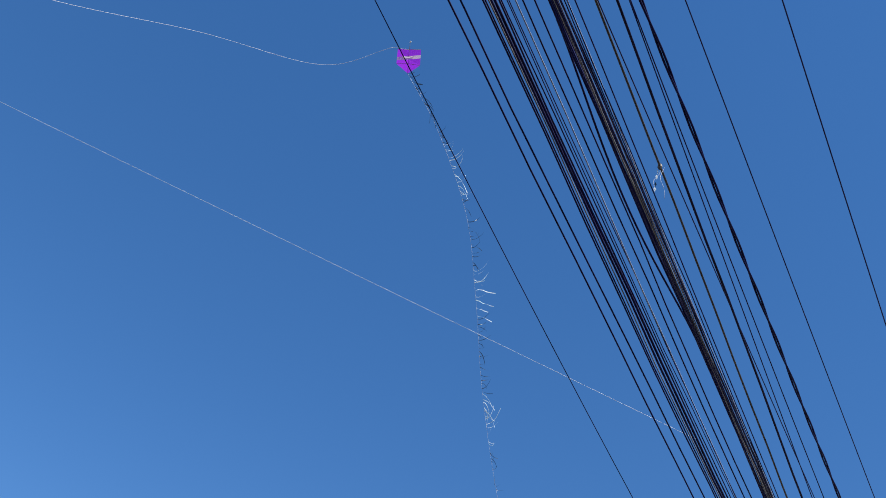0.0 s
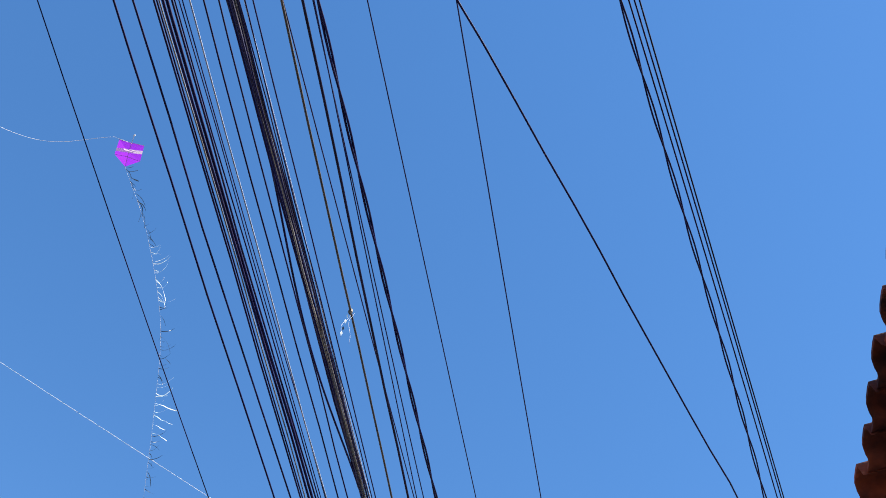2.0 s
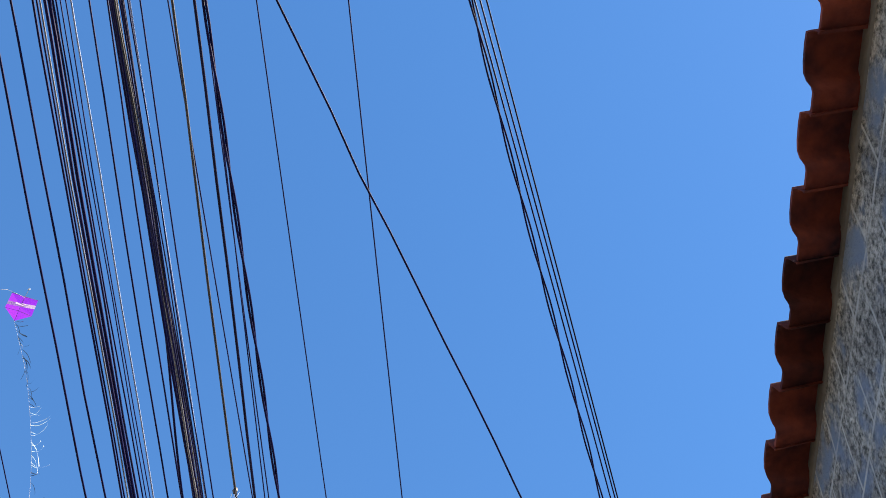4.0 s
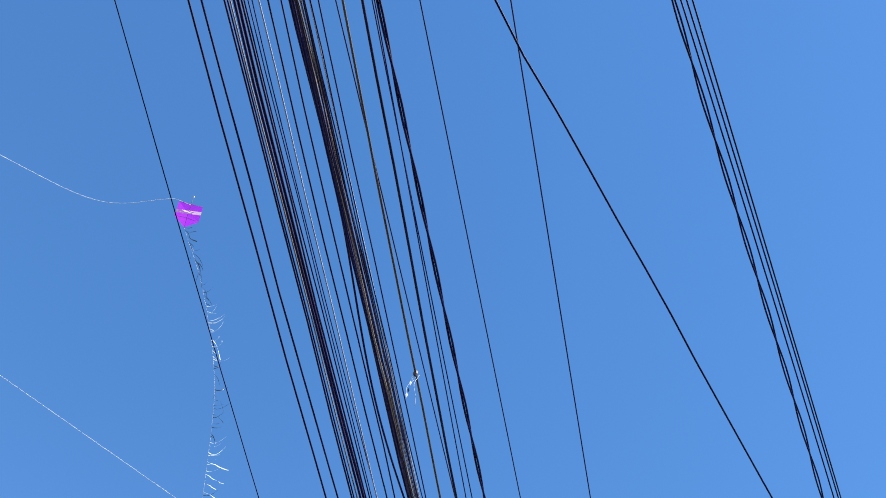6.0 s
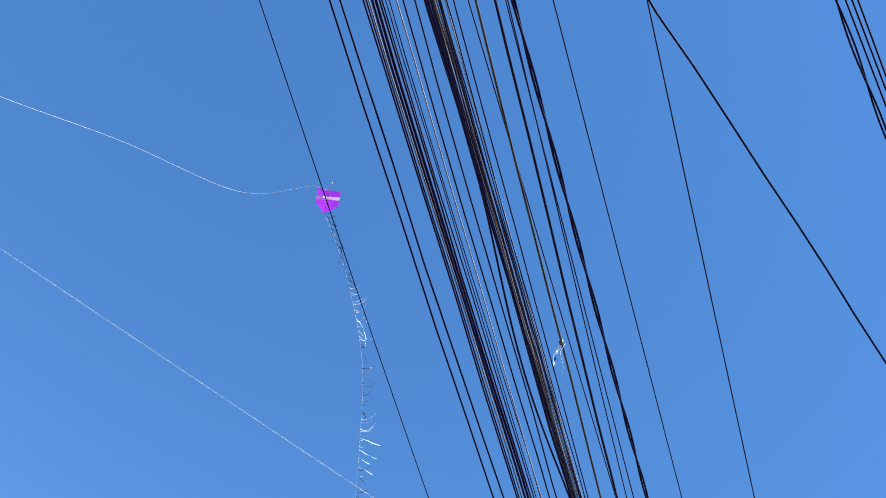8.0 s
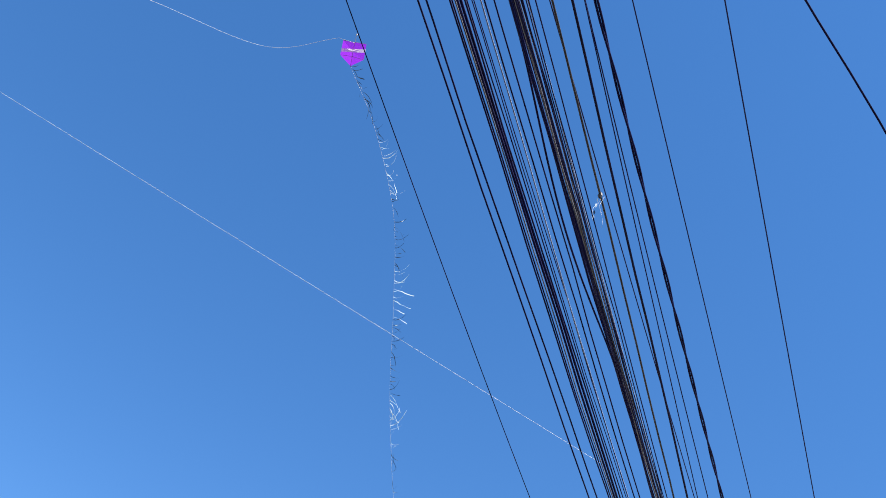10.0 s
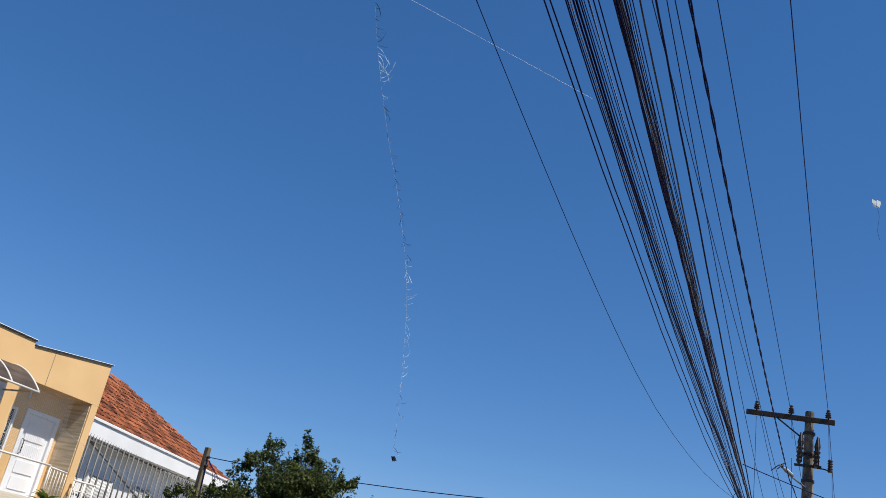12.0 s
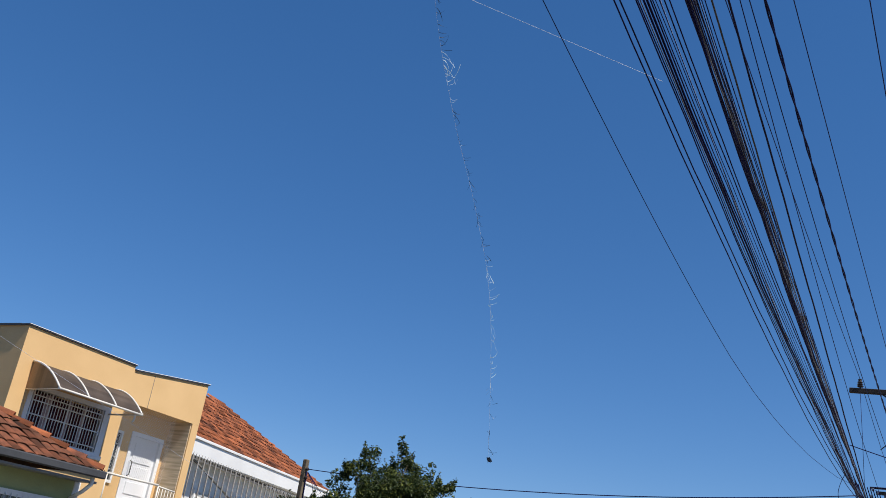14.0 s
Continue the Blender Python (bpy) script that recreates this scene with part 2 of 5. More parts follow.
WALL_BLUE = mat("pale_blue_grey_paint", (0.40, 0.46, 0.50), 0.85, 0.3, 30, 2, 0.1, second=(0.25, 0.28, 0.30))
# dark soil colour, deepened further for the tree's shadow
SOIL = mat("dark_shaded_earth", (0.055, 0.043, 0.032), 0.95, 0.5, 20, 2, 0.5)
FASCIA = mat("grey_gutter_paint", (0.22, 0.23, 0.24), 0.5, 0.25, 30, 2, 0.05)
ASPHALT = mat("asphalt", (0.055, 0.054, 0.052), 0.9, 0.4, 60, 0.7, 0.4)
PAVING = mat("cement_paving", (0.42, 0.385, 0.32), 0.9, 0.3, 40, 0.8, 0.3)
EARTH = mat("dry_earth", (0.20, 0.17, 0.11), 0.95, 0.4, 3, 0.05, 0.3)
TOWER_BEIGE = mat("tower_beige", (0.70, 0.58, 0.48), 0.8, 0.1, 2, 0.1, 0.0)
TOWER_PINK = mat("tower_pale", (0.72, 0.62, 0.54), 0.8, 0.1, 2, 0.1, 0.0)
TOWER_BROWN = mat("tower_brown", (0.36, 0.17, 0.10), 0.8, 0.15, 2, 0.1, 0.0)
TOWER_CREAM = mat("tower_cream", (0.80, 0.71, 0.60), 0.8, 0.1, 2, 0.1, 0.0)
TOWER_STONE = mat("tower_stone_grey", (0.22, 0.20, 0.175), 0.85, 0.2, 2, 0.2, 0.0)
# near-black colour that paints the shade of narrow recesses
TOWER_DARK = mat("tower_recess_shade", (0.07, 0.055, 0.05), 0.8, 0.15, 2, 0.1, 0.0)
TOWER_GREY = mat("tower_grey", (0.40, 0.36, 0.31), 0.8, 0.15, 2, 0.1, 0.0)
FAR_ROOF = mat("far_clay_roof", (0.22, 0.095, 0.06), 0.9, 0.3, 4, 0.5, 0.0)
KITE_PAPER = thin("violet_tissue", (0.33, 0.035, 0.66), 0.55, 0.6)
KITE_BAND = thin("cream_tissue", (0.90, 0.90, 0.78), 0.45, 0.6)
RIB_DARK = thin("dark_film", (0.03, 0.05, 0.08), 0.2, 0.3)
RIB_PALE = thin("pale_film", (0.70, 0.90, 0.92), 0.5, 0.3)


# ---- building blocks ----
def thing(name, label, category, group="", kind="", at=(0, 0, 0)):
    e = new(name)
    e.location = at
    e.empty_display_size = 0.2
    return tagged(e, label, category, group, kind)


def finish(bm, name):
    me = bpy.data.meshes.new(name)
    bm.normal_update()
    bm.to_mesh(me)
    bm.free()
    return me


def part(name, bm, material, parent=None, label=""):
    """Links a bmesh as one mesh object under a thing or a part; the bmesh is in world metres."""
    me = finish(bm, name) if isinstance(bm, bmesh.types.BMesh) else bm
    if not me.materials:
        me.materials.append(material)
    ob = new(name, me)
    if parent:
        ob.parent = parent
        top = parent
        off = Vector()
        while top:
            off += top.location
            top = top.parent
        ob.location = -off
    return tagged(ob, label)


def solid(name, bm, material, label, category, group="", kind=""):
    return tagged(part(name, bm, material), label, category, group, kind)


def box(bm, lo, hi, m=None, bevel=0.0):
    c = [(a + b) / 2 for a, b in zip(lo, hi)]
    s = [abs(b - a) for a, b in zip(lo, hi)]
    r = bmesh.ops.create_cube(bm, size=1, matrix=(m or Matrix()) @ Matrix.Translation(c) @ Matrix.Diagonal((*s, 1)))
    if bevel:
        es = list({e for v in r["verts"] for e in v.link_edges})
        bmesh.ops.bevel(bm, geom=es, offset=bevel, segments=1, affect="EDGES")
    return bm


def boxes(*list_of, bevel=0.0):
    bm = bmesh.new()
    for lo, hi in list_of:
        box(bm, lo, hi, None, bevel)
    return bm


def tube(pts, r, sides=6, bm=None, taper=1.0, cap=True):
    """A round bar along points."""
    bm = bm or bmesh.new()
    pts = [Vector(p) for p in pts]
    rings = []
    n = len(pts)
    side = None
    for i, p in enumerate(pts):
        d = (pts[min(i + 1, n - 1)] - pts[max(i - 1, 0)]).normalized()
        if side is None:
            side = d.orthogonal().normalized()
        side = (side - d * side.dot(d)).normalized()
        up = d.cross(side)
        rr = r * (1 + (taper - 1) * i / max(n - 1, 1))
        rings.append([bm.verts.new(p + (side * math.cos(a) + up * math.sin(a)) * rr) for a in (2 * math.pi * k / sides for k in range(sides))])
    for a, b in zip(rings, rings[1:]):
        for k in range(sides):
            bm.faces.new((a[k], a[(k + 1) % sides], b[(k + 1) % sides], b[k])).smooth = True
    if cap:
        bm.faces.new(rings[0][::-1])
        bm.faces.new(rings[-1])
    return bm


def disc_stack(at, spec, axis=(0, 0, 1), sides=10, bm=None):
    """A turned body: (height, radius) pairs along an axis."""
    bm = bm or bmesh.new()
    ax = Vector(axis).normalized()
    s = ax.orthogonal().normalized()
    u = ax.cross(s)
    rings = []
    for h, r in spec:
        rings.append([bm.verts.new(Vector(at) + ax * h + (s * math.cos(a) + u * math.sin(a)) * r) for a in (2 * math.pi * k / sides for k in range(sides))])
    for a, b in zip(rings, rings[1:]):
        for k in range(sides):
            bm.faces.new((a[k], a[(k + 1) % sides], b[(k + 1) % sides], b[k]))
    bm.faces.new(rings[0][::-1])
    bm.faces.new(rings[-1])
    return bm


def ring(bm, x0, x1, y0, y1, z0, z1, iy0, iy1, iz0, iz1, m=None):
    """A plate across x with one opening right through it, as one piece."""
    m = m or Matrix()
    vs = [[bm.verts.new(m @ Vector((x, y, z))) for y, z in q] for x in (x0, x1) for q in (((y0, z0), (y1, z0), (y1, z1), (y0, z1)), ((iy0, iz0), (iy1, iz0), (iy1, iz1), (iy0, iz1)))]
    a, b_, c, d = vs
    for i in range(4):
        j = (i + 1) % 4
        bm.faces.new((a[i], a[j], b_[j], b_[i]))
        bm.faces.new((c[j], c[i], d[i], d[j]))
        bm.faces.new((a[j], a[i], c[i], c[j]))
        bm.faces.new((b_[i], b_[j], d[j], d[i]))
    bmesh.ops.recalc_face_normals(bm, faces=bm.faces)
    return bm


def quad(bm, *ps):
    return bm.faces.new([bm.verts.new(p) for p in ps])


def slab(corners, thick, bm=None):
    """A plate: four corners of its top face, thickness downwards."""
    bm = bm or bmesh.new()
    t = [bm.verts.new(p) for p in corners]
    b = [bm.verts.new((p[0], p[1], p[2] - thick)) for p in corners]
    bm.faces.new(t)
    bm.faces.new(b[::-1])
    for i in range(len(t)):
        j = (i + 1) % len(t)
        bm.faces.new((t[j], t[i], b[i], b[j]))
    bmesh.ops.recalc_face_normals(bm, faces=bm.faces)
    return bm


def hang(a, b, sag, n=40):
    """Points of a wire that hangs between two places."""
    a, b = Vector(a), Vector(b)
    return [a.lerp(b, i / n) - Vector((0, 0, 4 * sag * (i / n) * (1 - i / n))) for i in range(n + 1)]


POLE_Y = 27.0


def span(x0, z0, xp, zp, sag, y0=-14.0, y1=44.0, n=90, wob=0.0, seed=0):
    """Points of a street wire: its place above the eye at y = 0 and at the pole, with its sag."""
    rnd = random.Random(seed)
    ph = [rnd.uniform(0, 6.28) for _ in range(4)]
    out = []
    for i in range(n + 1):
        y = y0 + (y1 - y0) * i / n
        s = y / POLE_Y
        x = x0 + (xp - x0) * s
        if s <= 1:
            z = z0 + (zp - z0) * s - 4 * sag * s * (1 - s)
        else:
            z = zp - 4 * abs(sag) * (s - 1) * (2 - s)
        if wob:  # telecom cables are gathered into one strapped bundle towards the pole
            g = min(1.0, max(0.0, (s - 0.5) / 0.45))
            g = 0.75 * g * g * (3 - 2 * g)
            x += g * (-1.27 - xp)
            z += g * (3.52 - zp)
        x += wob * (math.sin(y * 1.7 + ph[0]) + 0.6 * math.sin(y * 4.1 + ph[1]))
        z += wob * (math.sin(y * 1.3 + ph[2]) + 0.6 * math.sin(y * 3.3 + ph[3]))
        out.append((x, y, z + E_Z))
    return out


# ---- ground ----
bm = bmesh.new()
quad(bm, (-2500, -2500, -0.02), (2500, -2500, -0.02), (2500, 2500, -0.02), (-2500, 2500, -0.02))
solid("ground", bm, EARTH, "dry earth ground reaching the horizon", "ground", kind="structure")
bm = boxes(((-9.6, -60, -0.3), (-0.9, 140, 0.0)))
solid("road", bm, ASPHALT, "grey asphalt street below the wires", "road", kind="structure")
bm = boxes(((-0.9, -60, -0.3), (1.34, 140, 0.15)), bevel=0.02)
solid("pavement", bm, PAVING, "cement pavement with a raised kerb", "pavement", kind="structure")
bm = boxes(((-12.0, -60, -0.3), (-9.6, 140, 0.15)), bevel=0.02)
solid("pavement", bm, PAVING, "cement pavement across the street", "pavement", kind="structure")
bm = bmesh.new()
slab([(-12.0, -40, 0.15), (-12.0, 80, 0.15), (-40, 80, 1.1), (-40, -40, 1.1)], 1.2, bm)
solid("bank", bm, EARTH, "raised earth plots behind the far pavement", "ground", kind="structure")

# ---- house beside the camera: stone-faced wall and clay eave ----
near = thing("house", "grey stone-rendered house with a red clay tile eave", "house")
near.rotation_euler.z = radians(-2.46)
EAVE_X, EAVE_Z, WALL_X = 1.093, 2.6 + E_Z, 1.235
part("wall", boxes(((WALL_X, -14, 0), (WALL_X + 0.25, 11, EAVE_Z + 0.02))), STONE, near)
part("wall", boxes(((WALL_X + 0.25, 10.75, 0), (9, 11, EAVE_Z + 0.02))), STONE, near)
part("wall", boxes(((WALL_X + 0.25, -14, 0), (9, -13.75, EAVE_Z + 0.02))), STONE, near)
part("mortar_bed", boxes(((WALL_X - 0.004, -14.02, EAVE_Z + 0.021), (WALL_X + 0.25, 11.02, EAVE_Z + 0.07)), bevel=0.01), MORTAR, near)
roof_near = part("roof", slab([(WALL_X, -14.2, EAVE_Z + 0.09), (9, -14.2, EAVE_Z + 2.4), (9, 11.2, EAVE_Z + 2.4), (WALL_X, 11.2, EAVE_Z + 0.09)], 0.02), MORTAR, near)


def s_tile(width, length, rise, slope, thick=0.015):
    """A clay tile with a square-shouldered roll and a flat trough, laid along +x and rising; the roll's eave end juts out."""
    bm = bmesh.new()
    prof = [(0.0, -0.05, -0.010), (0.015, 0.5, -0.016), (0.05, 0.95, -0.019), (0.20, 1.05, -0.019), (0.42, 1.05, -0.018), (0.56, 0.95, -0.016), (0.64, 0.65, -0.011), (0.70, 0.25, -0.002), (0.76, 0.1, 0.0), (0.92, 0.1, 0.0), (1.05, 0.12, -0.002)]
    rings = []
    for x in (0.0, length):
        for t in (0, thick):
            rings.append([bm.verts.new((x + (j if x == 0 else 0), s * width, (x + (j if x == 0 else 0)) * slope + h * rise + t)) for s, h, j in prof])
    f0, f1, b0, b1 = rings
    for i in range(10):
        bm.faces.new((f1[i], f1[i + 1], b1[i + 1], b1[i])).smooth = True
        bm.faces.new((f0[i + 1], f0[i], b0[i], b0[i + 1])).smooth = True
        bm.faces.new((f0[i], f0[i + 1], f1[i + 1], f1[i]))
    bm.faces.new((f0[0], f1[0], b1[0], b0[0]))
    bm.faces.new((f1[10], f0[10], b0[10], b1[10]))
    return finish(bm, "clay_tile")


# ---- cables over the street ----
def cable(pts, r, material, label, name="cable", sides=6, group="cables over the street", category="cable", taper=1.0):
    return solid(name, tube(pts, r if taper == 1.0 else 0.82 * r, sides, taper=taper), material, label, category, group)


def twisted(base, r, turn, strands, step=0.09):
    """Strands wound round one another along a path."""
    pts = [Vector(p) for p in base]
    fine = []
    for a, b in zip(pts, pts[1:]):
        k = max(1, int((b - a).length / step))
        fine += [a.lerp(b, i / k) for i in range(k)]
    meshes = []
    for s in range(strands):
        run, out = 0.0, []
        for i, p in enumerate(fine):
            if i:
                run += (p - fine[i - 1]).length
            a = run / turn * 2 * math.pi + s * 2 * math.pi / strands
            out.append(p + Vector((math.cos(a), 0, math.sin(a))) * r * 1.05)
        meshes.append(out)
    return meshes


LASHED = 2.0  # cables grow by lashing wire and added pairs towards the pole
# primary conductors on the crossarm
for x0, z0, xp, zp, sag in ((-2.148, 6.754, -1.48, 7.16, 0.211), (-1.573, 7.016, -0.60, 7.14, 0.173), (-0.864, 6.896, 0.42, 7.02, 0.352)):
    cable(span(x0, z0, xp, zp, sag), 0.0060, ALU, "bare aluminium high-voltage conductor on the crossarm", "power_line", group="bare conductors", taper=LASHED)
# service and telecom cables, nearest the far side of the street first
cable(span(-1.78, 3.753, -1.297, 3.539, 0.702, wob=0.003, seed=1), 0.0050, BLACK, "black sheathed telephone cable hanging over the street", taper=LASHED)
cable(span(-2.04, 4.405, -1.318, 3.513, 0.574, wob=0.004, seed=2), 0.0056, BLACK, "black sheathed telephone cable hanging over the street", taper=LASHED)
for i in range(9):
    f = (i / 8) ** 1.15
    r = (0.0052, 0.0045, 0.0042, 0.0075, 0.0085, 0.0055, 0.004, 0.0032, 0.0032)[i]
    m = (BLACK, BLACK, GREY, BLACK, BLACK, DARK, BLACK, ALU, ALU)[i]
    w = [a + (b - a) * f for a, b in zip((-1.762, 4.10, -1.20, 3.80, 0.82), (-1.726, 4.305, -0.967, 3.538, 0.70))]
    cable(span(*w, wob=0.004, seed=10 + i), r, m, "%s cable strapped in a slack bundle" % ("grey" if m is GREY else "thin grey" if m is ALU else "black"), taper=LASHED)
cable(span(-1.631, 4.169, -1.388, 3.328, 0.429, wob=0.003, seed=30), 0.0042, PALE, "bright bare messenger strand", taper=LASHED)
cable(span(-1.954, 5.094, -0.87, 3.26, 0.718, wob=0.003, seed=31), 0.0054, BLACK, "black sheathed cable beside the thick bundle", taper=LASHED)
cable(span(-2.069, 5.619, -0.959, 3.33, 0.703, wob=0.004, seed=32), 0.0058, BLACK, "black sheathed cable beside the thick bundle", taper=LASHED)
rb = random.Random(5)
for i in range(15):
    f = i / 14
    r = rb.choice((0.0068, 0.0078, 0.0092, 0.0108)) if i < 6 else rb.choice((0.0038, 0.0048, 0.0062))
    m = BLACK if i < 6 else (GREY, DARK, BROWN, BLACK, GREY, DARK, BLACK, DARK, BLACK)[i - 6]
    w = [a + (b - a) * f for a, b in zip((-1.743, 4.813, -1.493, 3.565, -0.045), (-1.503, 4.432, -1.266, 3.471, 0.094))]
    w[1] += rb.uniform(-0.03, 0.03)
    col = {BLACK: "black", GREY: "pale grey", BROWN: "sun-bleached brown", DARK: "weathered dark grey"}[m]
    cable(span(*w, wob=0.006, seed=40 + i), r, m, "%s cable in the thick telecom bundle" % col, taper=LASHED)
# slack loop beside the thick bundle
pts = []
for i in range(41):
    y = 2.6 + 3.0 * i / 40
    b = span(-1.735, 4.80, -1.49, 3.56, -0.045, y, y + 0.01, 1)[0]
    bow = math.sin(math.pi * i / 40) ** 1.4
    pts.append((b[0] - 0.055 * bow, b[1], b[2] - 0.05 * bow))
cable(pts, 0.008, BLACK, "black cable bowed out of the thick bundle")
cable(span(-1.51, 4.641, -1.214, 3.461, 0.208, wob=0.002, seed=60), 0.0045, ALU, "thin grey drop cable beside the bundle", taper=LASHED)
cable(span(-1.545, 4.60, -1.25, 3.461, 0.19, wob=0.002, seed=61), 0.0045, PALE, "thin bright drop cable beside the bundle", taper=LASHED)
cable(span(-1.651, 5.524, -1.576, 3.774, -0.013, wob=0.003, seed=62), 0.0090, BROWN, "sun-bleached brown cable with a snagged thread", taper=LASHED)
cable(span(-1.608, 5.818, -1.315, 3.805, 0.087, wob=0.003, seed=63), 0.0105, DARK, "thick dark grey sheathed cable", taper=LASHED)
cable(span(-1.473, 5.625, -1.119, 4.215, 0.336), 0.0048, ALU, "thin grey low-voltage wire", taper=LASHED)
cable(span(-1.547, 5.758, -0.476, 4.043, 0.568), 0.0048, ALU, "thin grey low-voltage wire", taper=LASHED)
mx = thing("twisted_cable", "black low-voltage cable of twisted strands", "cable", "cables over the street")
for s in twisted(span(-1.36, 5.118, -0.464, 4.802, 0.294, y1=25.6) + [(-0.40, 26.2, 6.22), (-0.29, 26.8, 6.02)], 0.0085, 1.15, 2):
    part("strand", tube(s, 0.0085, 6), BLACK, mx)
# slack service wire that swings into the bundle
a_pts = [Vector(p) for p in span(-2.101, 3.771, -2.605, 4.893, 0.928, y1=12.0, n=40)]
for y, x, z in ((14.0, -2.33, 3.40), (16.0, -2.30, 3.47), (18.0, -2.25, 3.56), (20.0, -2.15, 3.64), (22.0, -2.0, 3.74), (23.6, -1.86, 3.83), (24.6, -1.62, 3.86)):
    a_pts.append(Vector((x, y, z + E_Z)))
cable(a_pts, 0.0013, BLACK, "thin black service wire joining the bundle", taper=4.2)
# knotted drop wire slanting to the house
k1, k2 = Vector((0.20, 3.165, 4.414 + E_Z)), Vector((0.917, 5.238, 4.827 + E_Z - 0.19))
d_line = lambda y: Vector((-1.153 + (10.13 + 1.153) * y / 27, y, 4.682 + (4.281 - 4.682) * y / 27 - 4 * 0.32 * (y / 27) * (1 - y / 27) + E_Z))
dp = []
for i in range(61):
    y = -6 + 20 * i / 60
    p = d_line(y)
    for ky in (1.75, 3.17, 5.24):
        p.x += 0.019 * math.exp(-((y - ky) / 0.16) ** 2) * (1 if ky > 2 else -1)
    dp.append(p)
cable(dp, 0.0066, BLACK, "black drop wire with crooked joints slanting to a house")
# three-wire drop with a wound pair
t_line = lambda y, dx=0.0, dz=0.0: Vector((-0.002 + dx + 7.214 * y / 27, y, 4.697 + dz + (4.173 - 4.697) * y / 27 - 4 * 0.37 * (y / 27) * (1 - y / 27) + E_Z))
for dx, m in ((0.0, DARK), (-0.035, BLACK), (-0.062, BLACK)):
    cable([t_line(-8 + 24 * i / 60, dx - (0.0 if dx == 0 else 0.02 * math.sin(i / 60 * 9)), 0) for i in range(61)], 0.0045, m, "black wire of a three-wire drop")
tw = thing("twisted_cable", "black wound pair of a three-wire drop", "cable", "cables over the street")
for s in twisted([t_line(y, -0.075 - 0.0125 * (y - 1.2) - 0.010 * math.sin(y * 1.1), 0) for y in (-8 + 24 * i / 80 for i in range(81))], 0.0085, 0.9, 2, 0.05):
    part("strand", tube(s, 0.0052, 5), BLACK, tw)
# snagged kite thread on the brown cable
sn = Vector(span(-1.651, 5.524, -1.576, 3.774, -0.013, 4.36, 4.37, 1)[0])
snag = thing("snagged_thread", "tangle of white thread and film scraps snagged on a cable", "thread scrap", at=sn)
part("knot", disc_stack(sn + Vector((0, 0, -0.03)), ((0, 0.010), (0.02, 0.020), (0.045, 0.016), (0.06, 0.008)), sides=7), BROWN, snag)
for dx, ln, sd in ((-0.010, 0.30, 1), (0.016, 0.36, 2)):
    part("thread", tube([sn + Vector((dx * (1 + 2.0 * t) + 0.012 * math.sin(7 * t + sd), 0.02 * math.sin(5 * t + sd), -ln * t)) for t in (i / 14 for i in range(15))], 0.0010, 5), STRING, snag)
for t, sx, m in ((0.35, 0.020, RIB_PALE), (0.62, 0.017, RIB_DARK), (0.80, 0.022, RIB_PALE), (0.15, 0.013, RIB_PALE)):
    c = sn + Vector((-0.018 - 0.012 * t, 0.01, -0.30 * t))
    bm = bmesh.new()
    sx *= 0.5
    quad(bm, c + Vector((-sx, 0, 0.008)), c + Vector((-sx * 0.2, 0.012, -0.014)), c + Vector((sx, 0.004, 0.004)), c + Vector((0.1 * sx, -0.008, 0.02)))
    part("scrap", bm, m, snag)

# ---- utility pole ----
pole = thing("utility_pole", "weathered concrete utility pole with crossarms and transformer", "utility pole", at=(-0.06, 27.1, 0))
PX, PY = -0.06, 27.1
part("shaft", disc_stack((PX, PY, 0), ((0, 0.21), (3, 0.185), (6, 0.155), (8.58, 0.125), (8.62, 0.11)), sides=12), CONCRETE, pole)
for h in (4.35, 5.05, 5.55, 6.62, 7.35, 7.95):
    part("band", disc_stack((PX, PY, h), ((0, 0.165 + (8.6 - h) * 0.008), (0.07, 0.165 + (8.6 - h) * 0.008)), sides=12), IRON, pole)


def post_insulator(x, y, z, parent, s=1.0, name="insulator"):
    part(name, disc_stack((x, y, z), [(h * s, r * s) for h, r in ((-0.10, 0.018), (0, 0.018), (0, 0.05), (0.03, 0.085), (0.05, 0.05), (0.08, 0.08), (0.10, 0.045), (0.13, 0.07), (0.16, 0.04), (0.20, 0.05), (0.22, 0.03))], sides=9), PORCELAIN, parent)


lean = Matrix.Translation((-0.58, 26.9, 8.37)) @ Matrix.Rotation(radians(2.4), 4, "Y") @ Matrix.Translation((0.58, -26.9, -8.37))
arm = part("crossarm", box(bmesh.new(), (-1.76, 26.86, 8.30), (0.60, 26.97, 8.44), lean, 0.012), ARM_WOOD, pole)
for x in (-1.48, -0.55, 0.42):
    post_insulator(x, 26.91, 8.47 - 0.042 * (x + 0.58), pole, 1.1)
part("brace", tube([(-0.92, 26.88, 8.31), (-0.20, 26.93, 7.78)], 0.022, 6), IRON, pole)
# fused cut-outs
for x, z in ((-0.30, 7.50), (0.14, 7.42)):
    co_ = part("cutout", disc_stack((x, 26.86, z - 0.34), ((-0.08, 0.04), (0.0, 0.085), (0.06, 0.06), (0.12, 0.09), (0.16, 0.06), (0.24, 0.10), (0.28, 0.06), (0.36, 0.10), (0.40, 0.06), (0.50, 0.09), (0.64, 0.06), (0.76, 0.04)), axis=(0.05, 0, 1), sides=9), PORCELAIN, pole)
    part("fuse_tube", tube([(x + 0.06, 26.74, z - 0.40), (x + 0.03, 26.72, z + 0.42)], 0.022, 6), IRON, co_)
part("bracket", boxes(((-0.42, 26.9, 7.02), (0.28, 26.98, 7.08))), IRON, pole)
# side insulator on its bracket
part("bracket", tube([(0.05, 26.95, 7.02), (0.34, 26.9, 7.00), (0.46, 26.9, 6.97)], 0.018, 6), IRON, pole)
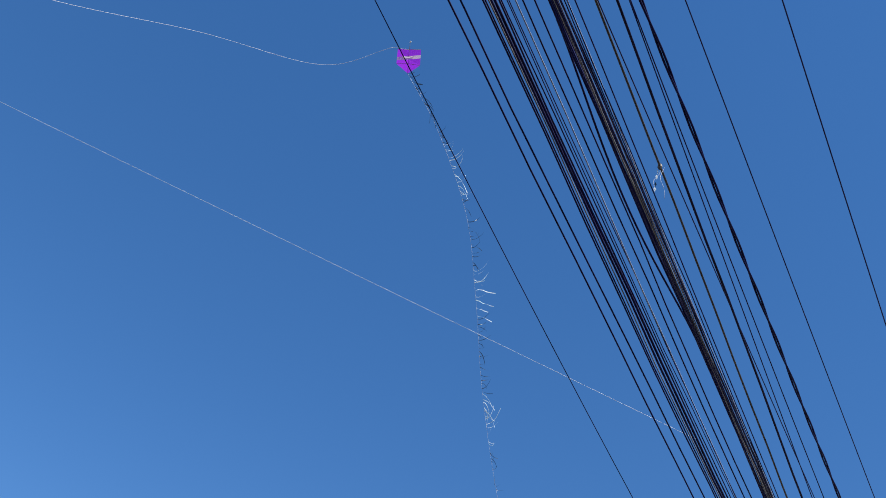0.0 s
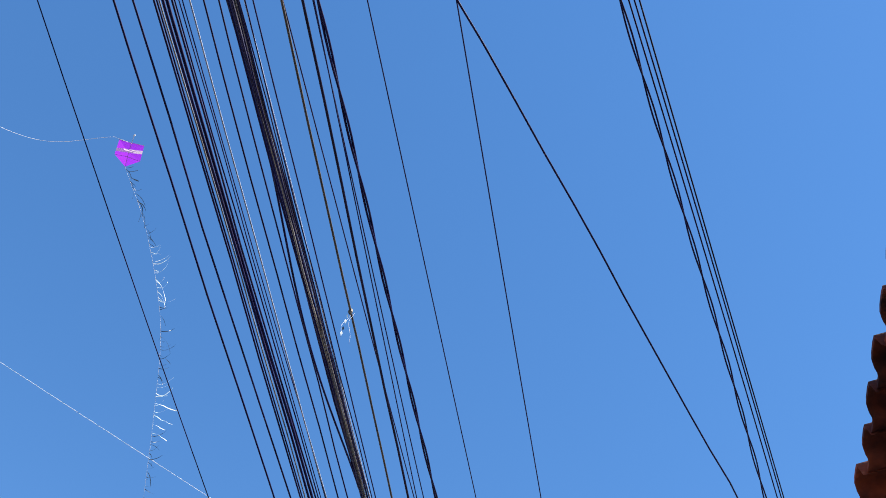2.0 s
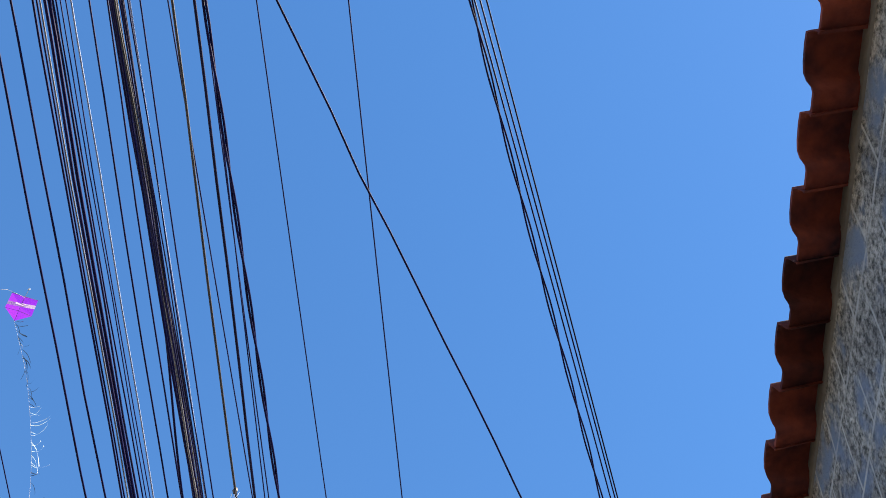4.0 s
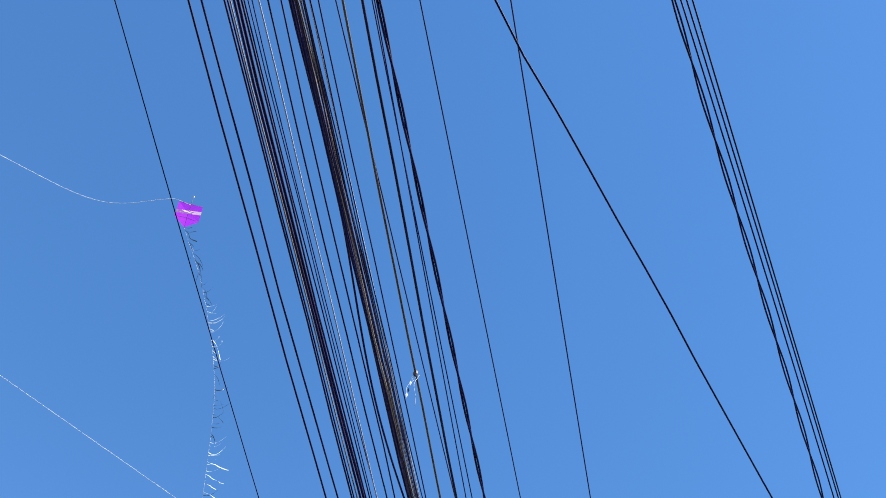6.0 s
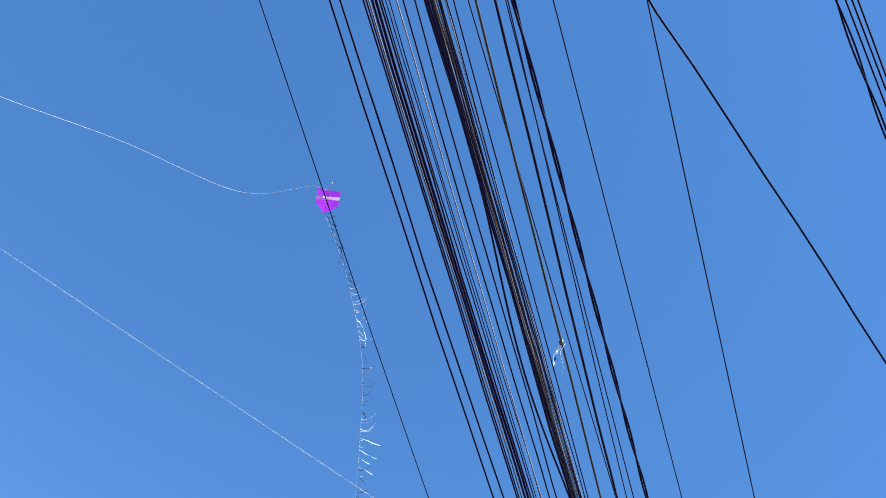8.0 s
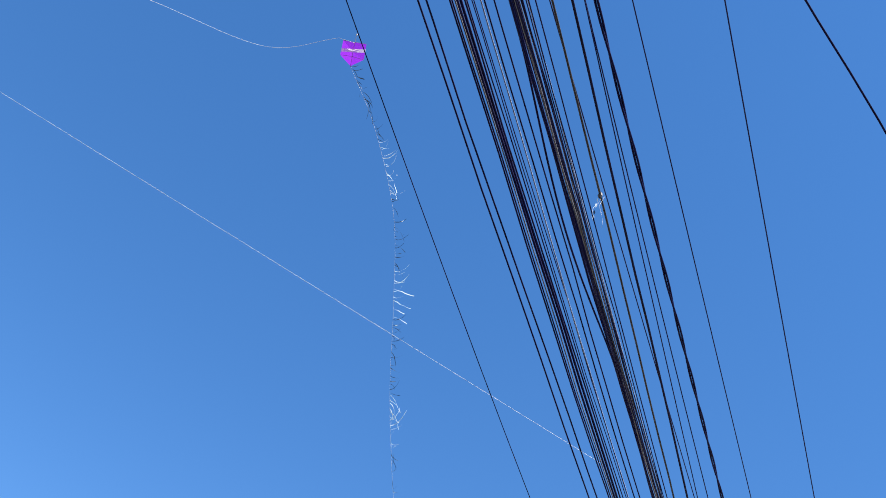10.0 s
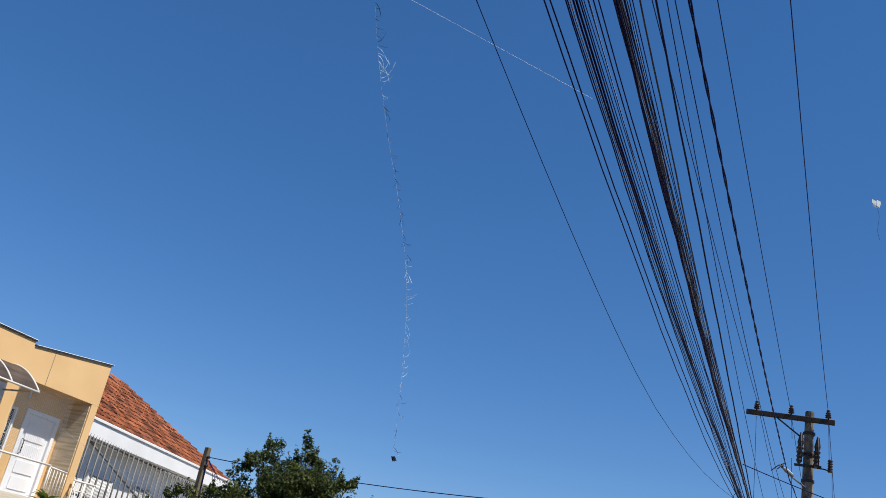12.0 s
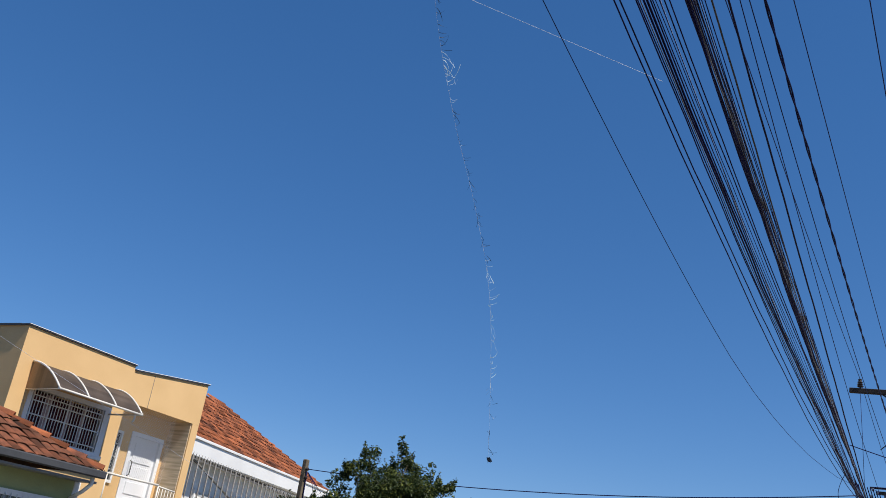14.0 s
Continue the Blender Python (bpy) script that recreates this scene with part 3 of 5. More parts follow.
part("insulator", disc_stack((0.50, 26.9, 6.92), [(h, 0.075 if i % 2 else 0.05) for i, h in enumerate([0.035 * j for j in range(11)])], sides=10), PORCELAIN, pole)
# secondary arm with its hangers
part("crossarm", boxes(((-1.30, 26.80, 5.74), (0.95, 26.87, 5.79)), bevel=0.008), IRON, pole)
part("crossarm", boxes(((-1.15, 26.72, 5.58), (-0.12, 26.80, 5.67)), bevel=0.008), ARM_WOOD, pole)
part("strut", boxes(((-0.96, 26.74, 4.15), (-0.84, 26.84, 5.60)), bevel=0.01), CONCRETE, pole)
part("crossarm", boxes(((-0.86, 26.82, 4.50), (0.74, 26.90, 4.57)), bevel=0.008), ARM_WOOD, pole)
part("crossarm", boxes(((-0.84, 26.76, 4.14), (-0.22, 26.84, 4.24)), bevel=0.008), ARM_WOOD, pole)
part("strut", tube([(0.42, 27.0, 3.6), (0.40, 27.0, 4.82)], 0.07, 8), CONCRETE, pole)
post_insulator(0.64, 26.86, 4.60, pole, 0.8)
for x in (-0.28, 0.20):
    post_insulator(x, 26.85, 5.84, pole, 0.9)
for x, z in ((-1.22, 5.70), (-1.12, 5.62), (-1.26, 5.52), (-0.98, 5.30), (-1.00, 5.20), (-1.08, 5.36)):
    part("clamp", disc_stack((x, 26.7, z), ((-0.035, 0.02), (-0.02, 0.045), (0.02, 0.045), (0.035, 0.02)), axis=(1, 0, 0.2), sides=7), STEEL, pole)
# street luminaire stub on its arm
part("lamp_arm", tube([(-0.12, 26.9, 6.45), (-0.45, 26.6, 6.62), (-0.78, 26.3, 6.86)], 0.024, 6), STEEL, pole)
lum = part("lamp_head", disc_stack((-0.42, 26.45, 6.62), ((0, 0.02), (0.05, 0.05), (0.24, 0.06), (0.32, 0.04), (0.36, 0.02)), axis=(-0.8, -0.25, 0.55), sides=9), STEEL, pole)
part("photocell", disc_stack((-0.72, 26.35, 6.80), ((0, 0.03), (0.05, 0.045), (0.10, 0.03)), sides=8), IRON, lum)
part("bracket", tube([(-1.0, 26.5, 6.72), (-0.82, 26.4, 6.86), (-0.66, 26.4, 6.94), (-0.84, 26.4, 6.76)], 0.014, 5), IRON, pole)
# transformer: two finned tanks round the pole
tr_ = part("transformer", box(bmesh.new(), (-0.62, 26.62, 4.83), (-0.24, 27.2, 5.58), None, 0.03), TANK, pole, "pale grey finned transformer tank")
part("transformer", box(bmesh.new(), (0.14, 26.66, 4.83), (0.44, 27.2, 5.58), None, 0.03), TANK, pole, "pale grey finned transformer tank")
for i in range(5):
    part("fin", box(bmesh.new(), (-0.64 + 0.075 * i, 26.52, 4.90), (-0.615 + 0.075 * i, 26.63, 5.52), None, 0.006), TANK, tr_)
for i in range(4):
    part("fin", box(bmesh.new(), (0.20 + 0.075 * i, 26.54, 4.86), (0.225 + 0.075 * i, 26.67, 5.50), None, 0.006), TANK, tr_)
part("tank", box(bmesh.new(), (-0.34, 27.24, 4.80), (0.24, 27.75, 5.62), None, 0.05), TANK, tr_)
part("lid", boxes(((-0.61, 26.64, 5.58), (-0.25, 27.2, 5.61)), bevel=0.01), STEEL, tr_)
part("lid", boxes(((0.15, 26.66, 5.58), (0.45, 27.2, 5.61)), bevel=0.01), STEEL, tr_)
for x in (-0.52, -0.34, 0.22, 0.38):
    part("bushing", disc_stack((x, 26.8, 5.61), ((0, 0.03), (0.03, 0.045), (0.06, 0.03), (0.09, 0.04), (0.13, 0.02)), sides=8), PORCELAIN, tr_)
part("cradle", boxes(((-0.30, 26.7, 4.70), (0.26, 26.95, 4.78)), bevel=0.01), IRON, pole)
for i in range(8):
    a = rb.uniform(-1.15, -0.5)
    part("jumper", tube(hang((a, 26.68, rb.uniform(5.0, 5.7)), (rb.uniform(-0.35, 0.3), 26.8, rb.uniform(4.1, 5.0)), rb.uniform(0.05, 0.22), 12), 0.011, 5), BLACK, pole)
for x, z0, z1 in ((0.42, 8.45, 7.2), (-0.55, 8.45, 7.75), (-1.48, 8.3, 5.8), (-0.5, 7.2, 5.9), (0.55, 6.9, 4.8), (0.64, 4.6, 2.5)):
    part("jumper", tube([(x, 26.88, z0), (x + 0.03, 26.86, (z0 + z1) / 2), (x + 0.05, 26.88, z1)], 0.007, 5), BLACK, pole)
for i in range(10):
    x = -1.55 + 0.055 * i
    cable(hang((x, 23.6 + 0.25 * i, 5.35 + 0.02 * i), (-0.95 + 0.07 * i, 29.5, 3.7 - 0.08 * i), 0.12, 16), 0.013, BLACK, "black cable sweeping down past the pole")
cable([(-1.70 + 0.20 * math.sin(a_) - 0.05 * math.sin(2 * a_), 24.6, 5.33 + 0.40 * math.cos(a_)) for a_ in (0.5 - 5.2 * i / 24 for i in range(25))], 0.007, BLACK, "slack black cable coil")
cable(hang((-1.72, 26, 6.70), (2.4, 25.8, 5.50), 0.05, 20), 0.012, BLACK, "black service drop crossing before the pole")
cable(hang((-1.25, 26.78, 5.77), (7.5, 25.0, 5.9), 0.15, 20), 0.011, BLACK, "black service drop leaving the lower crossarm")
cable(hang((-0.6, 26.7, 5.70), (7.5, 25.0, 6.6), 0.12, 20), 0.006, ALU, "thin grey service drop")
cable(hang((0.3, 26.8, 4.0), (7.5, 25.0, 4.35), 0.25, 20), 0.010, BLACK, "black service drop below the transformer")
cable(hang((0.35, 26.8, 4.3), (3.5, 24.0, 2.6), 0.2, 20), 0.010, BLACK, "black service drop below the transformer")

# ---- ochre house across the street ----
FX = -17.5  # front face
Z = E_Z
oc = thing("house", "two-storey ochre-painted house with parapet and porch", "house")
WY0, WY1, WZ0, WZ1 = 13.38, 15.60, 1.78 + Z, 2.88 + Z
part("wall", ring(bmesh.new(), FX - 0.2, FX, 12.85, 16.14, 0.5, 4.09 + Z, WY0, WY1, WZ0, WZ1), OCHRE, oc)
part("side_wall", boxes(((-25, 12.85, 0.5), (FX - 0.2, 13.05, 4.09 + Z))), OCHRE, oc)
part("back_wall", boxes(((-25.2, 12.85, 0.5), (-25, 18.85, 4.0 + Z))), OCHRE, oc)
# fascia over the porch, its top rising to the far end
bm = bmesh.new()
va = [(FX, 16.14, 3.2 + Z), (FX, 18.87, 3.2 + Z), (FX, 18.87, 4.32 + Z), (FX, 16.14, 3.98 + Z)]
f = [bm.verts.new(p) for p in va]
b = [bm.verts.new((p[0] - 0.2, p[1], p[2])) for p in va]
bm.faces.new(f)
bm.faces.new(b[::-1])
for i in range(4):
    bm.faces.new((f[(i + 1) % 4], f[i], b[i], b[(i + 1) % 4]))
bmesh.ops.recalc_face_normals(bm, faces=bm.faces)
part("fascia", bm, OCHRE, oc)
part("soffit", boxes(((-19.2, 16.14, 3.2 + Z), (FX - 0.2, 18.87, 3.28 + Z))), OCHRE, oc)
part("pillar", boxes(((FX - 0.76, 18.62, 0.5), (FX, 18.87, 3.2 + Z)), bevel=0.008), OCHRE, oc)
part("wall_cladding", boxes(((FX - 0.75, 18.60, 0.6 + Z), (FX - 0.04, 18.62, 3.2 + Z))), CLAD, oc, "beige striped stone cladding")
DX = -18.25
DY0, DY1, DZ0, DZ1 = 17.36, 18.43, 0.62 + Z, 2.63 + Z
part("porch_wall", ring(bmesh.new(), DX - 0.2, DX, 16.0, 18.62, 0.5, 3.2 + Z, DY0, DY1, DZ0, DZ1), OCHRE, oc)
part("side_wall", boxes(((-25, 18.87, 0.5), (FX - 0.76, 18.89, 4.3 + Z))), OCHRE, oc)
part("porch_floor", boxes(((DX, 16.14, 0.52 + Z), (FX - 0.16, 18.62, 0.6 + Z))), PAVING, oc)
part("base_wall", boxes(((FX - 0.15, 16.16, 0.5), (FX + 0.01, 18.6, 0.61 + Z))), CLAD_PALE, oc, "pale striped stone base")
part("roof", slab([(FX - 0.2, 12.9, 3.8 + Z), (FX - 0.2, 18.85, 3.8 + Z), (-25, 18.85, 3.9 + Z), (-25, 12.9, 3.9 + Z)], 0.1), MORTAR, oc)
part("capping", boxes(((FX - 0.24, 12.81, 4.09 + Z), (FX + 0.04, 16.16, 4.13 + Z)), bevel=0.008), CAPPING, oc)
part("capping", boxes(((-25, 12.80, 4.09 + Z), (FX - 0.24, 13.08, 4.13 + Z))), CAPPING, oc)
bm = slab([(FX + 0.04, 16.16, 4.02 + Z), (FX + 0.04, 18.9, 4.36 + Z), (FX - 0.24, 18.9, 4.36 + Z), (FX - 0.24, 16.16, 4.02 + Z)], 0.04)
part("capping", bm, CAPPING, oc)
# white strips added to paint the bright highlight along the capping edge
part("capping_highlight", boxes(((FX + 0.041, 12.81, 4.122 + Z), (FX + 0.052, 16.16, 4.135 + Z))), WHITE, oc, "thin white strip painting the capping's highlight")
part("capping_highlight", slab([(FX + 0.052, 16.17, 4.025 + Z), (FX + 0.052, 18.9, 4.364 + Z), (FX + 0.041, 18.9, 4.364 + Z), (FX + 0.041, 16.17, 4.025 + Z)], 0.012), WHITE, oc, "thin white strip painting the capping's highlight")
part("seam", boxes(((FX, 16.86, 3.2 + Z), (FX + 0.004, 16.875, 4.05 + Z))), MORTAR, oc)
# front door
dr = part("door", box(bmesh.new(), (DX - 0.10, DY0 + 0.06, DZ0), (DX - 0.04, DY1 - 0.06, DZ1 - 0.06), None, 0.006), DOOR_WHITE, oc, "white panelled front door")
for i, (z0, z1) in enumerate(((0.10, 0.42), (0.50, 0.82), (0.90, 1.22), (1.30, 1.80))):
    part("panel", box(bmesh.new(), (DX - 0.04, DY0 + 0.20, DZ0 + z0), (DX - 0.02, DY1 - 0.20, DZ0 + z1), None, 0.012), DOOR_WHITE, dr)
part("handle", tube([(DX - 0.02, DY0 + 0.16, DZ0 + 0.95), (DX + 0.05, DY0 + 0.16, DZ0 + 0.98), (DX + 0.05, DY0 + 0.16, DZ0 + 1.30), (DX - 0.02, DY0 + 0.16, DZ0 + 1.33)], 0.014, 6), IRON, dr)
part("door_frame", ring(bmesh.new(), DX - 0.1, DX + 0.03, DY0 - 0.05, DY1 + 0.05, DZ0 - 0.02, DZ1 + 0.05, DY0 + 0.06, DY1 - 0.06, DZ0, DZ1 - 0.06), DOOR_WHITE, oc)
# narrow barred window on the porch
nw = part("window", ring(bmesh.new(), DX - 0.02, DX + 0.05, 16.50, 17.0, 1.29 + Z, 2.60 + Z, 16.56, 16.94, 1.36 + Z, 2.54 + Z), WHITE, oc, "narrow barred porch window with white frame")
part("pane", boxes(((DX, 16.56, 1.36 + Z), (DX + 0.012, 16.94, 2.54 + Z))), PANE, nw)
for i in range(4):
    part("bar", tube([(DX + 0.05, 16.60 + 0.1 * i, 1.36 + Z), (DX + 0.05, 16.60 + 0.1 * i, 2.54 + Z)], 0.008, 5), WHITE, nw)
for i in range(3):
    part("bar", tube([(DX + 0.05, 16.56, 1.62 + 0.32 * i + Z), (DX + 0.05, 16.94, 1.62 + 0.32 * i + Z)], 0.008, 5), WHITE, nw)
# large barred window
win = part("window", ring(bmesh.new(), FX - 0.12, FX + 0.03, WY0 - 0.04, WY1 + 0.13, WZ0 - 0.10, WZ1 + 0.04, WY0 + 0.06, WY1 - 0.04, WZ0 + 0.04, WZ1 - 0.06), WHITE, oc, "wide white-framed window behind white bars")
part("sill", boxes(((FX + 0.032, WY0 - 0.06, WZ0 - 0.12), (FX + 0.09, WY1 + 0.16, WZ0 - 0.02)), bevel=0.01), WHITE, win)
part("pane", boxes(((FX - 0.10, WY0 + 0.09, WZ0 + 0.04), (FX - 0.09, WY1 - 0.09, WZ1 - 0.09))), PANE, win)
for g in range(20):
    bm = bmesh.new()
    for i in range(3 * g, 3 * g + 3):
        y0 = WY0 + 0.1 + 2.0 * i / 60
        xa, xb = FX - 0.075 + 0.012 * (i % 2), FX - 0.075 + 0.012 * ((i + 1) % 2)
        quad(bm, (xa, y0, WZ0 + 0.05), (xb, y0 + 2.0 / 60, WZ0 + 0.05), (xb, y0 + 2.0 / 60, WZ1 - 0.1), (xa, y0, WZ1 - 0.1))
    if g in (4, 5, 11, 15):
        part("curtain", bm, CURTAIN_PALE, win, "pale pink curtain fold")
    else:
        part("curtain", bm, CURTAIN, win)
for i in range(25):
    y = WY0 + 0.10 + (WY1 - WY0 - 0.2) * i / 24
    part("bar", tube([(FX + 0.02, y, WZ0 + 0.03), (FX + 0.02, y, WZ1 - 0.06)], 0.0105 if i % 6 else 0.020, 5), WHITE, win)
for h in (0.14, 0.50, 0.80, 0.92):
    part("bar", tube([(FX + 0.02, WY0 + 0.08, WZ0 + h), (FX + 0.02, WY1 - 0.08, WZ0 + h)], 0.016, 5), WHITE, win)
# curved smoked awning
aw = thing("awning", "curved smoked polycarbonate awning on white ribs over a window", "awning", at=(FX, 14.5, 3.4 + Z))
arc = [(FX + 1.08 * i / 10, 3.37 + Z - 0.57 * (i / 10) ** 1.95) for i in range(11)]
AY0, AY1 = 13.22, 15.71
bm = bmesh.new()
for (x0, z0), (x1, z1) in zip(arc, arc[1:]):
    for k in range(3):
        ya, yb = AY0 + 0.83 * k, AY0 + 0.83 * (k + 1)
        quad(bm, (x0, ya, z0), (x1, ya, z1), (x1, yb, z1), (x0, yb, z0)).smooth = True
        quad(bm, (x0, yb, z0 - 0.006), (x1, yb, z1 - 0.006), (x1, ya, z1 - 0.006), (x0, ya, z0 - 0.006)).smooth = True
part("sheet", bm, SMOKE, aw)
for i in range(4):
    y = AY0 + 0.83 * i
    part("rib", tube([(x, y, z + 0.012) for x, z in arc], 0.024, 6), CREAM, aw)
part("front_rail", tube([(FX + 1.08, AY0 - 0.02, 2.80 + Z), (FX + 1.08, AY1 + 0.02, 2.80 + Z)], 0.028, 6), CREAM, aw)
for y in (AY0 + 0.03, AY1 - 0.03):
    part("bracket", tube([(FX, y, 2.76 + Z), (FX + 1.08, y, 2.79 + Z)], 0.022, 6), CREAM, aw)
bm = bmesh.new()
for a, b2 in zip(arc, arc[1:]):
    quad(bm, (a[0], AY0 + 0.01, a[1]), (b2[0], AY0 + 0.01, b2[1]), (b2[0], AY0 + 0.01, 2.76 + Z), (a[0], AY0 + 0.01, 2.76 + Z))
part("end_panel", bm, END_FILM, aw, "brownish translucent end panel")
part("drip_spout", tube([(FX + 0.98, 15.6, 2.79 + Z), (FX + 0.98, 15.6, 2.66 + Z), (FX + 0.94, 15.6, 2.60 + Z)], 0.026, 7), WHITE, aw)
# porch railing, safety net, stair gate
rl = thing("porch_railing", "cream-painted steel porch railing", "railing", at=(FX, 17.2, 0.6 + Z))
part("handrail", tube([(FX - 0.02, 16.1, 1.45 + Z), (FX - 0.02, 17.95, 1.45 + Z)], 0.028, 6), CREAM, rl)
for y in (16.17, 17.95):
    part("post", tube([(FX - 0.02, y, 0.6 + Z), (FX - 0.02, y, 1.44 + Z)], 0.022, 6), CREAM, rl)
part("handrail", tube([(FX - 0.02, 17.95, 1.42 + Z), (FX - 0.02, 18.58, 1.38 + Z)], 0.022, 6), CREAM, rl)
for i in range(6):
    y = 18.02 + 0.56 * i / 5
    part("baluster", tube([(FX - 0.02, y, 0.6 + Z), (FX - 0.02, y, 1.38 + Z)], 0.010, 5), CREAM, rl)
net = bmesh.new()
y0, y1, z0, z1 = 16.2, 18.05, 1.46 + Z, 3.2 + Z
for sgn in (1, -1):
    c = -2.0
    while c < 3.8:
        pts = []
        for y in (y0, y1):
            z = z0 + c + sgn * (y - y0)
            pts.append((y, z))
        (ya, za), (yb, zb) = pts
        def clip(ya, za, yb, zb):
            t0, t1 = 0.0, 1.0
            d = zb - za
            for lim, s in ((z0, 1), (z1, -1)):
                if abs(d) > 1e-9:
                    t = (lim - za) / d
                    if (d > 0) == (s > 0):
                        t0 = max(t0, t)
                    else:
                        t1 = min(t1, t)
            return (t0, t1) if t1 - t0 > 0.01 else None
        q = clip(ya, za, yb, zb)
        if q:
            tube([(FX - 0.06, ya + (yb - ya) * t, za + (zb - za) * t) for t in q], 0.0017, 3, net, cap=False)
        c += 0.082
tagged(part("safety_net", net, WHITE), "white diagonal safety net across the porch opening", "net")
sg = thing("stair_gate", "white steel grid gate at the head of the porch steps", "gate", at=(FX + 0.1, 19.1, 0.3 + Z))
for y in (18.78, 19.18, 19.55):
    part("post", tube([(FX + 0.1, y, 0.25 + Z), (FX + 0.1, y, 1.28 + Z)], 0.026, 6), CREAM, sg)
for h in (0.42, 0.62, 0.82, 1.02, 1.26):
    part("rail", tube([(FX + 0.1, 18.76, h + Z), (FX + 0.1, 19.58, h + Z)], 0.014 if h < 1.2 else 0.03, 6), CREAM, sg)
for i in range(8):
    y = 18.85 + 0.66 * i / 7
    part("bar", tube([(FX + 0.1, y, 0.4 + Z), (FX + 0.1, y, 1.2 + Z)], 0.008, 5), CREAM, sg)
st = thing("porch_steps", "worn concrete porch steps with a short white handrail", "steps", at=(FX + 0.4, 18.9, 0))
for i in range(5):
    part("step", boxes(((FX + 0.05 + 0.27 * i, 18.3, 0.3), (FX + 0.35 + 0.27 * i, 19.3, 0.52 + Z - 0.18 * (i + 1))), bevel=0.012), PAVING, st)

part("handrail", tube([(FX + 0.1, 18.76, 1.12 + Z), (FX + 0.5, 18.5, 0.92 + Z), (FX + 0.52, 18.5, 0.3 + Z)], 0.018, 6), CREAM, st)

# ---- white house with the hipped clay roof ----
U, V, O2 = Vector((-0.292, 0.956, 0)), Vector((-0.956, -0.292, 0)), Vector((-17.5, 18.9, 0))
M2 = Matrix(((U.x, V.x, 0, O2.x), (U.y, V.y, 0, O2.y), (0, 0, 1, 0), (0, 0, 0, 1)))


def box2(*lst, bevel=0.0):
    bm = bmesh.new()
    for lo, hi in lst:
        box(bm, lo, hi, M2, bevel)
    return bm


def P2(u, v, z):
    return M2 @ Vector((u, v, z))


RISE = 0.0165  # the eave climbs with the street
M2R = Matrix(((U.x, V.x, 0, O2.x), (U.y, V.y, 0, O2.y), (RISE, 0, 1, -0.07), (0, 0, 0, 1)))


def box2r(lo, hi, bevel=0.0):
    return box(bmesh.new(), lo, hi, M2R, bevel)


def P2r(u, v, z):
    return M2R @ Vector((u, v, z))


WV = 1.9  # front wall, set back under the eave
wh = thing("house", "white house with an old hipped clay tile roof", "house")
part("wall", box2(((1.2, WV, 0.4), (17.0, WV + 0.2, 2.79 + Z))), WHITE, wh)
part("wall", box2(((16.8, WV + 0.2, 0.4), (17.0, 9.5, 3.0 + Z))), WHITE, wh)
part("wall", box2(((1.2, 9.3, 0.4), (16.8, 9.5, 3.0 + Z))), WHITE, wh)
part("fascia", box2r((0.9, 1.17, 2.72 + Z), (17.4, 1.45, 3.285 + Z), 0.015), WHITE, wh)
part("moulding", box2r((0.85, 1.12, 3.20 + Z), (17.45, 1.168, 3.285 + Z), 0.012), WHITE, wh)
part("fascia", box2r((17.2, 1.45, 2.72 + Z), (17.4, 9.5, 3.20 + Z), 0.015), WHITE, wh)
part("soffit", box2r((0.9, 1.45, 2.80 + Z), (17.2, WV + 0.2, 2.88 + Z)), WHITE, wh)
SL, EV, EZ, HIP = 0.67, 1.30, 3.22 + Z, 16.9
RUN, APEX = 4.15, 12.2


def roof_z(v):
    return EZ + SL * (v - EV)


top2 = P2r(APEX, EV + RUN, roof_z(EV + RUN))
roof = part("roof", slab([P2r(0.6, EV, EZ), P2r(HIP, EV, EZ), top2], 0.06), PAN, wh)
part("roof", slab([P2r(HIP, EV, EZ), P2r(HIP, EV + 2 * RUN, EZ), top2], 0.06), PAN, wh)
part("roof", slab([P2r(HIP, EV + 2 * RUN, EZ), P2r(0.6, EV + 2 * RUN, EZ), top2], 0.06), PAN, wh)
part("roof", slab([P2r(0.6, EV + 2 * RUN, EZ), P2r(0.6, EV, EZ), top2], 0.06), PAN, wh)
# barred openings
for u0, u1, za, zb, nb, nm, lb in ((4.6, 6.4, 0.45 + Z, 1.82 + Z, 22, "door", "white barred door in shade"), (8.4, 9.9, 1.36 + Z, 1.99 + Z, 14, "window", "small white barred window")):
    w = part(nm, ring(bmesh.new(), WV - 0.10, WV, u0 - 0.08, u1 + 0.08, za - 0.08, zb + 0.08, u0, u1, za, zb, M2 @ Matrix(((0, 1, 0, 0), (1, 0, 0, 0), (0, 0, 1, 0), (0, 0, 0, 1)))), WHITE, wh, lb)
    part("pane", box2(((u0, WV - 0.025, za), (u1, WV - 0.005, zb))), PANE, w)
    for i in range(nb):
        u = u0 + (u1 - u0) * (i + 0.5) / nb
        part("bar", tube([P2(u, WV - 0.08, za), P2(u, WV - 0.08, zb)], 0.014, 4), WHITE, w)
    for h in (0.2, 0.5, 0.8):
        part("bar", tube([P2(u0, WV - 0.07, za + (zb - za) * h), P2(u1, WV - 0.07, za + (zb - za) * h)], 0.016, 4), WHITE, w)
# tall bar fence
fc = thing("fence", "tall fence of pale square steel bars with spiked tops", "fence", at=P2(5, 0, 0.3))
NB = 27
for i in range(NB):
    u = 0.06 + 10.2 * i / (NB - 1)
    part("fence_bar", tube([P2(u, 0, -0.15 + Z), P2(u, 0, 2.44 + Z)], 0.023, 6), GATE_PAINT, fc)
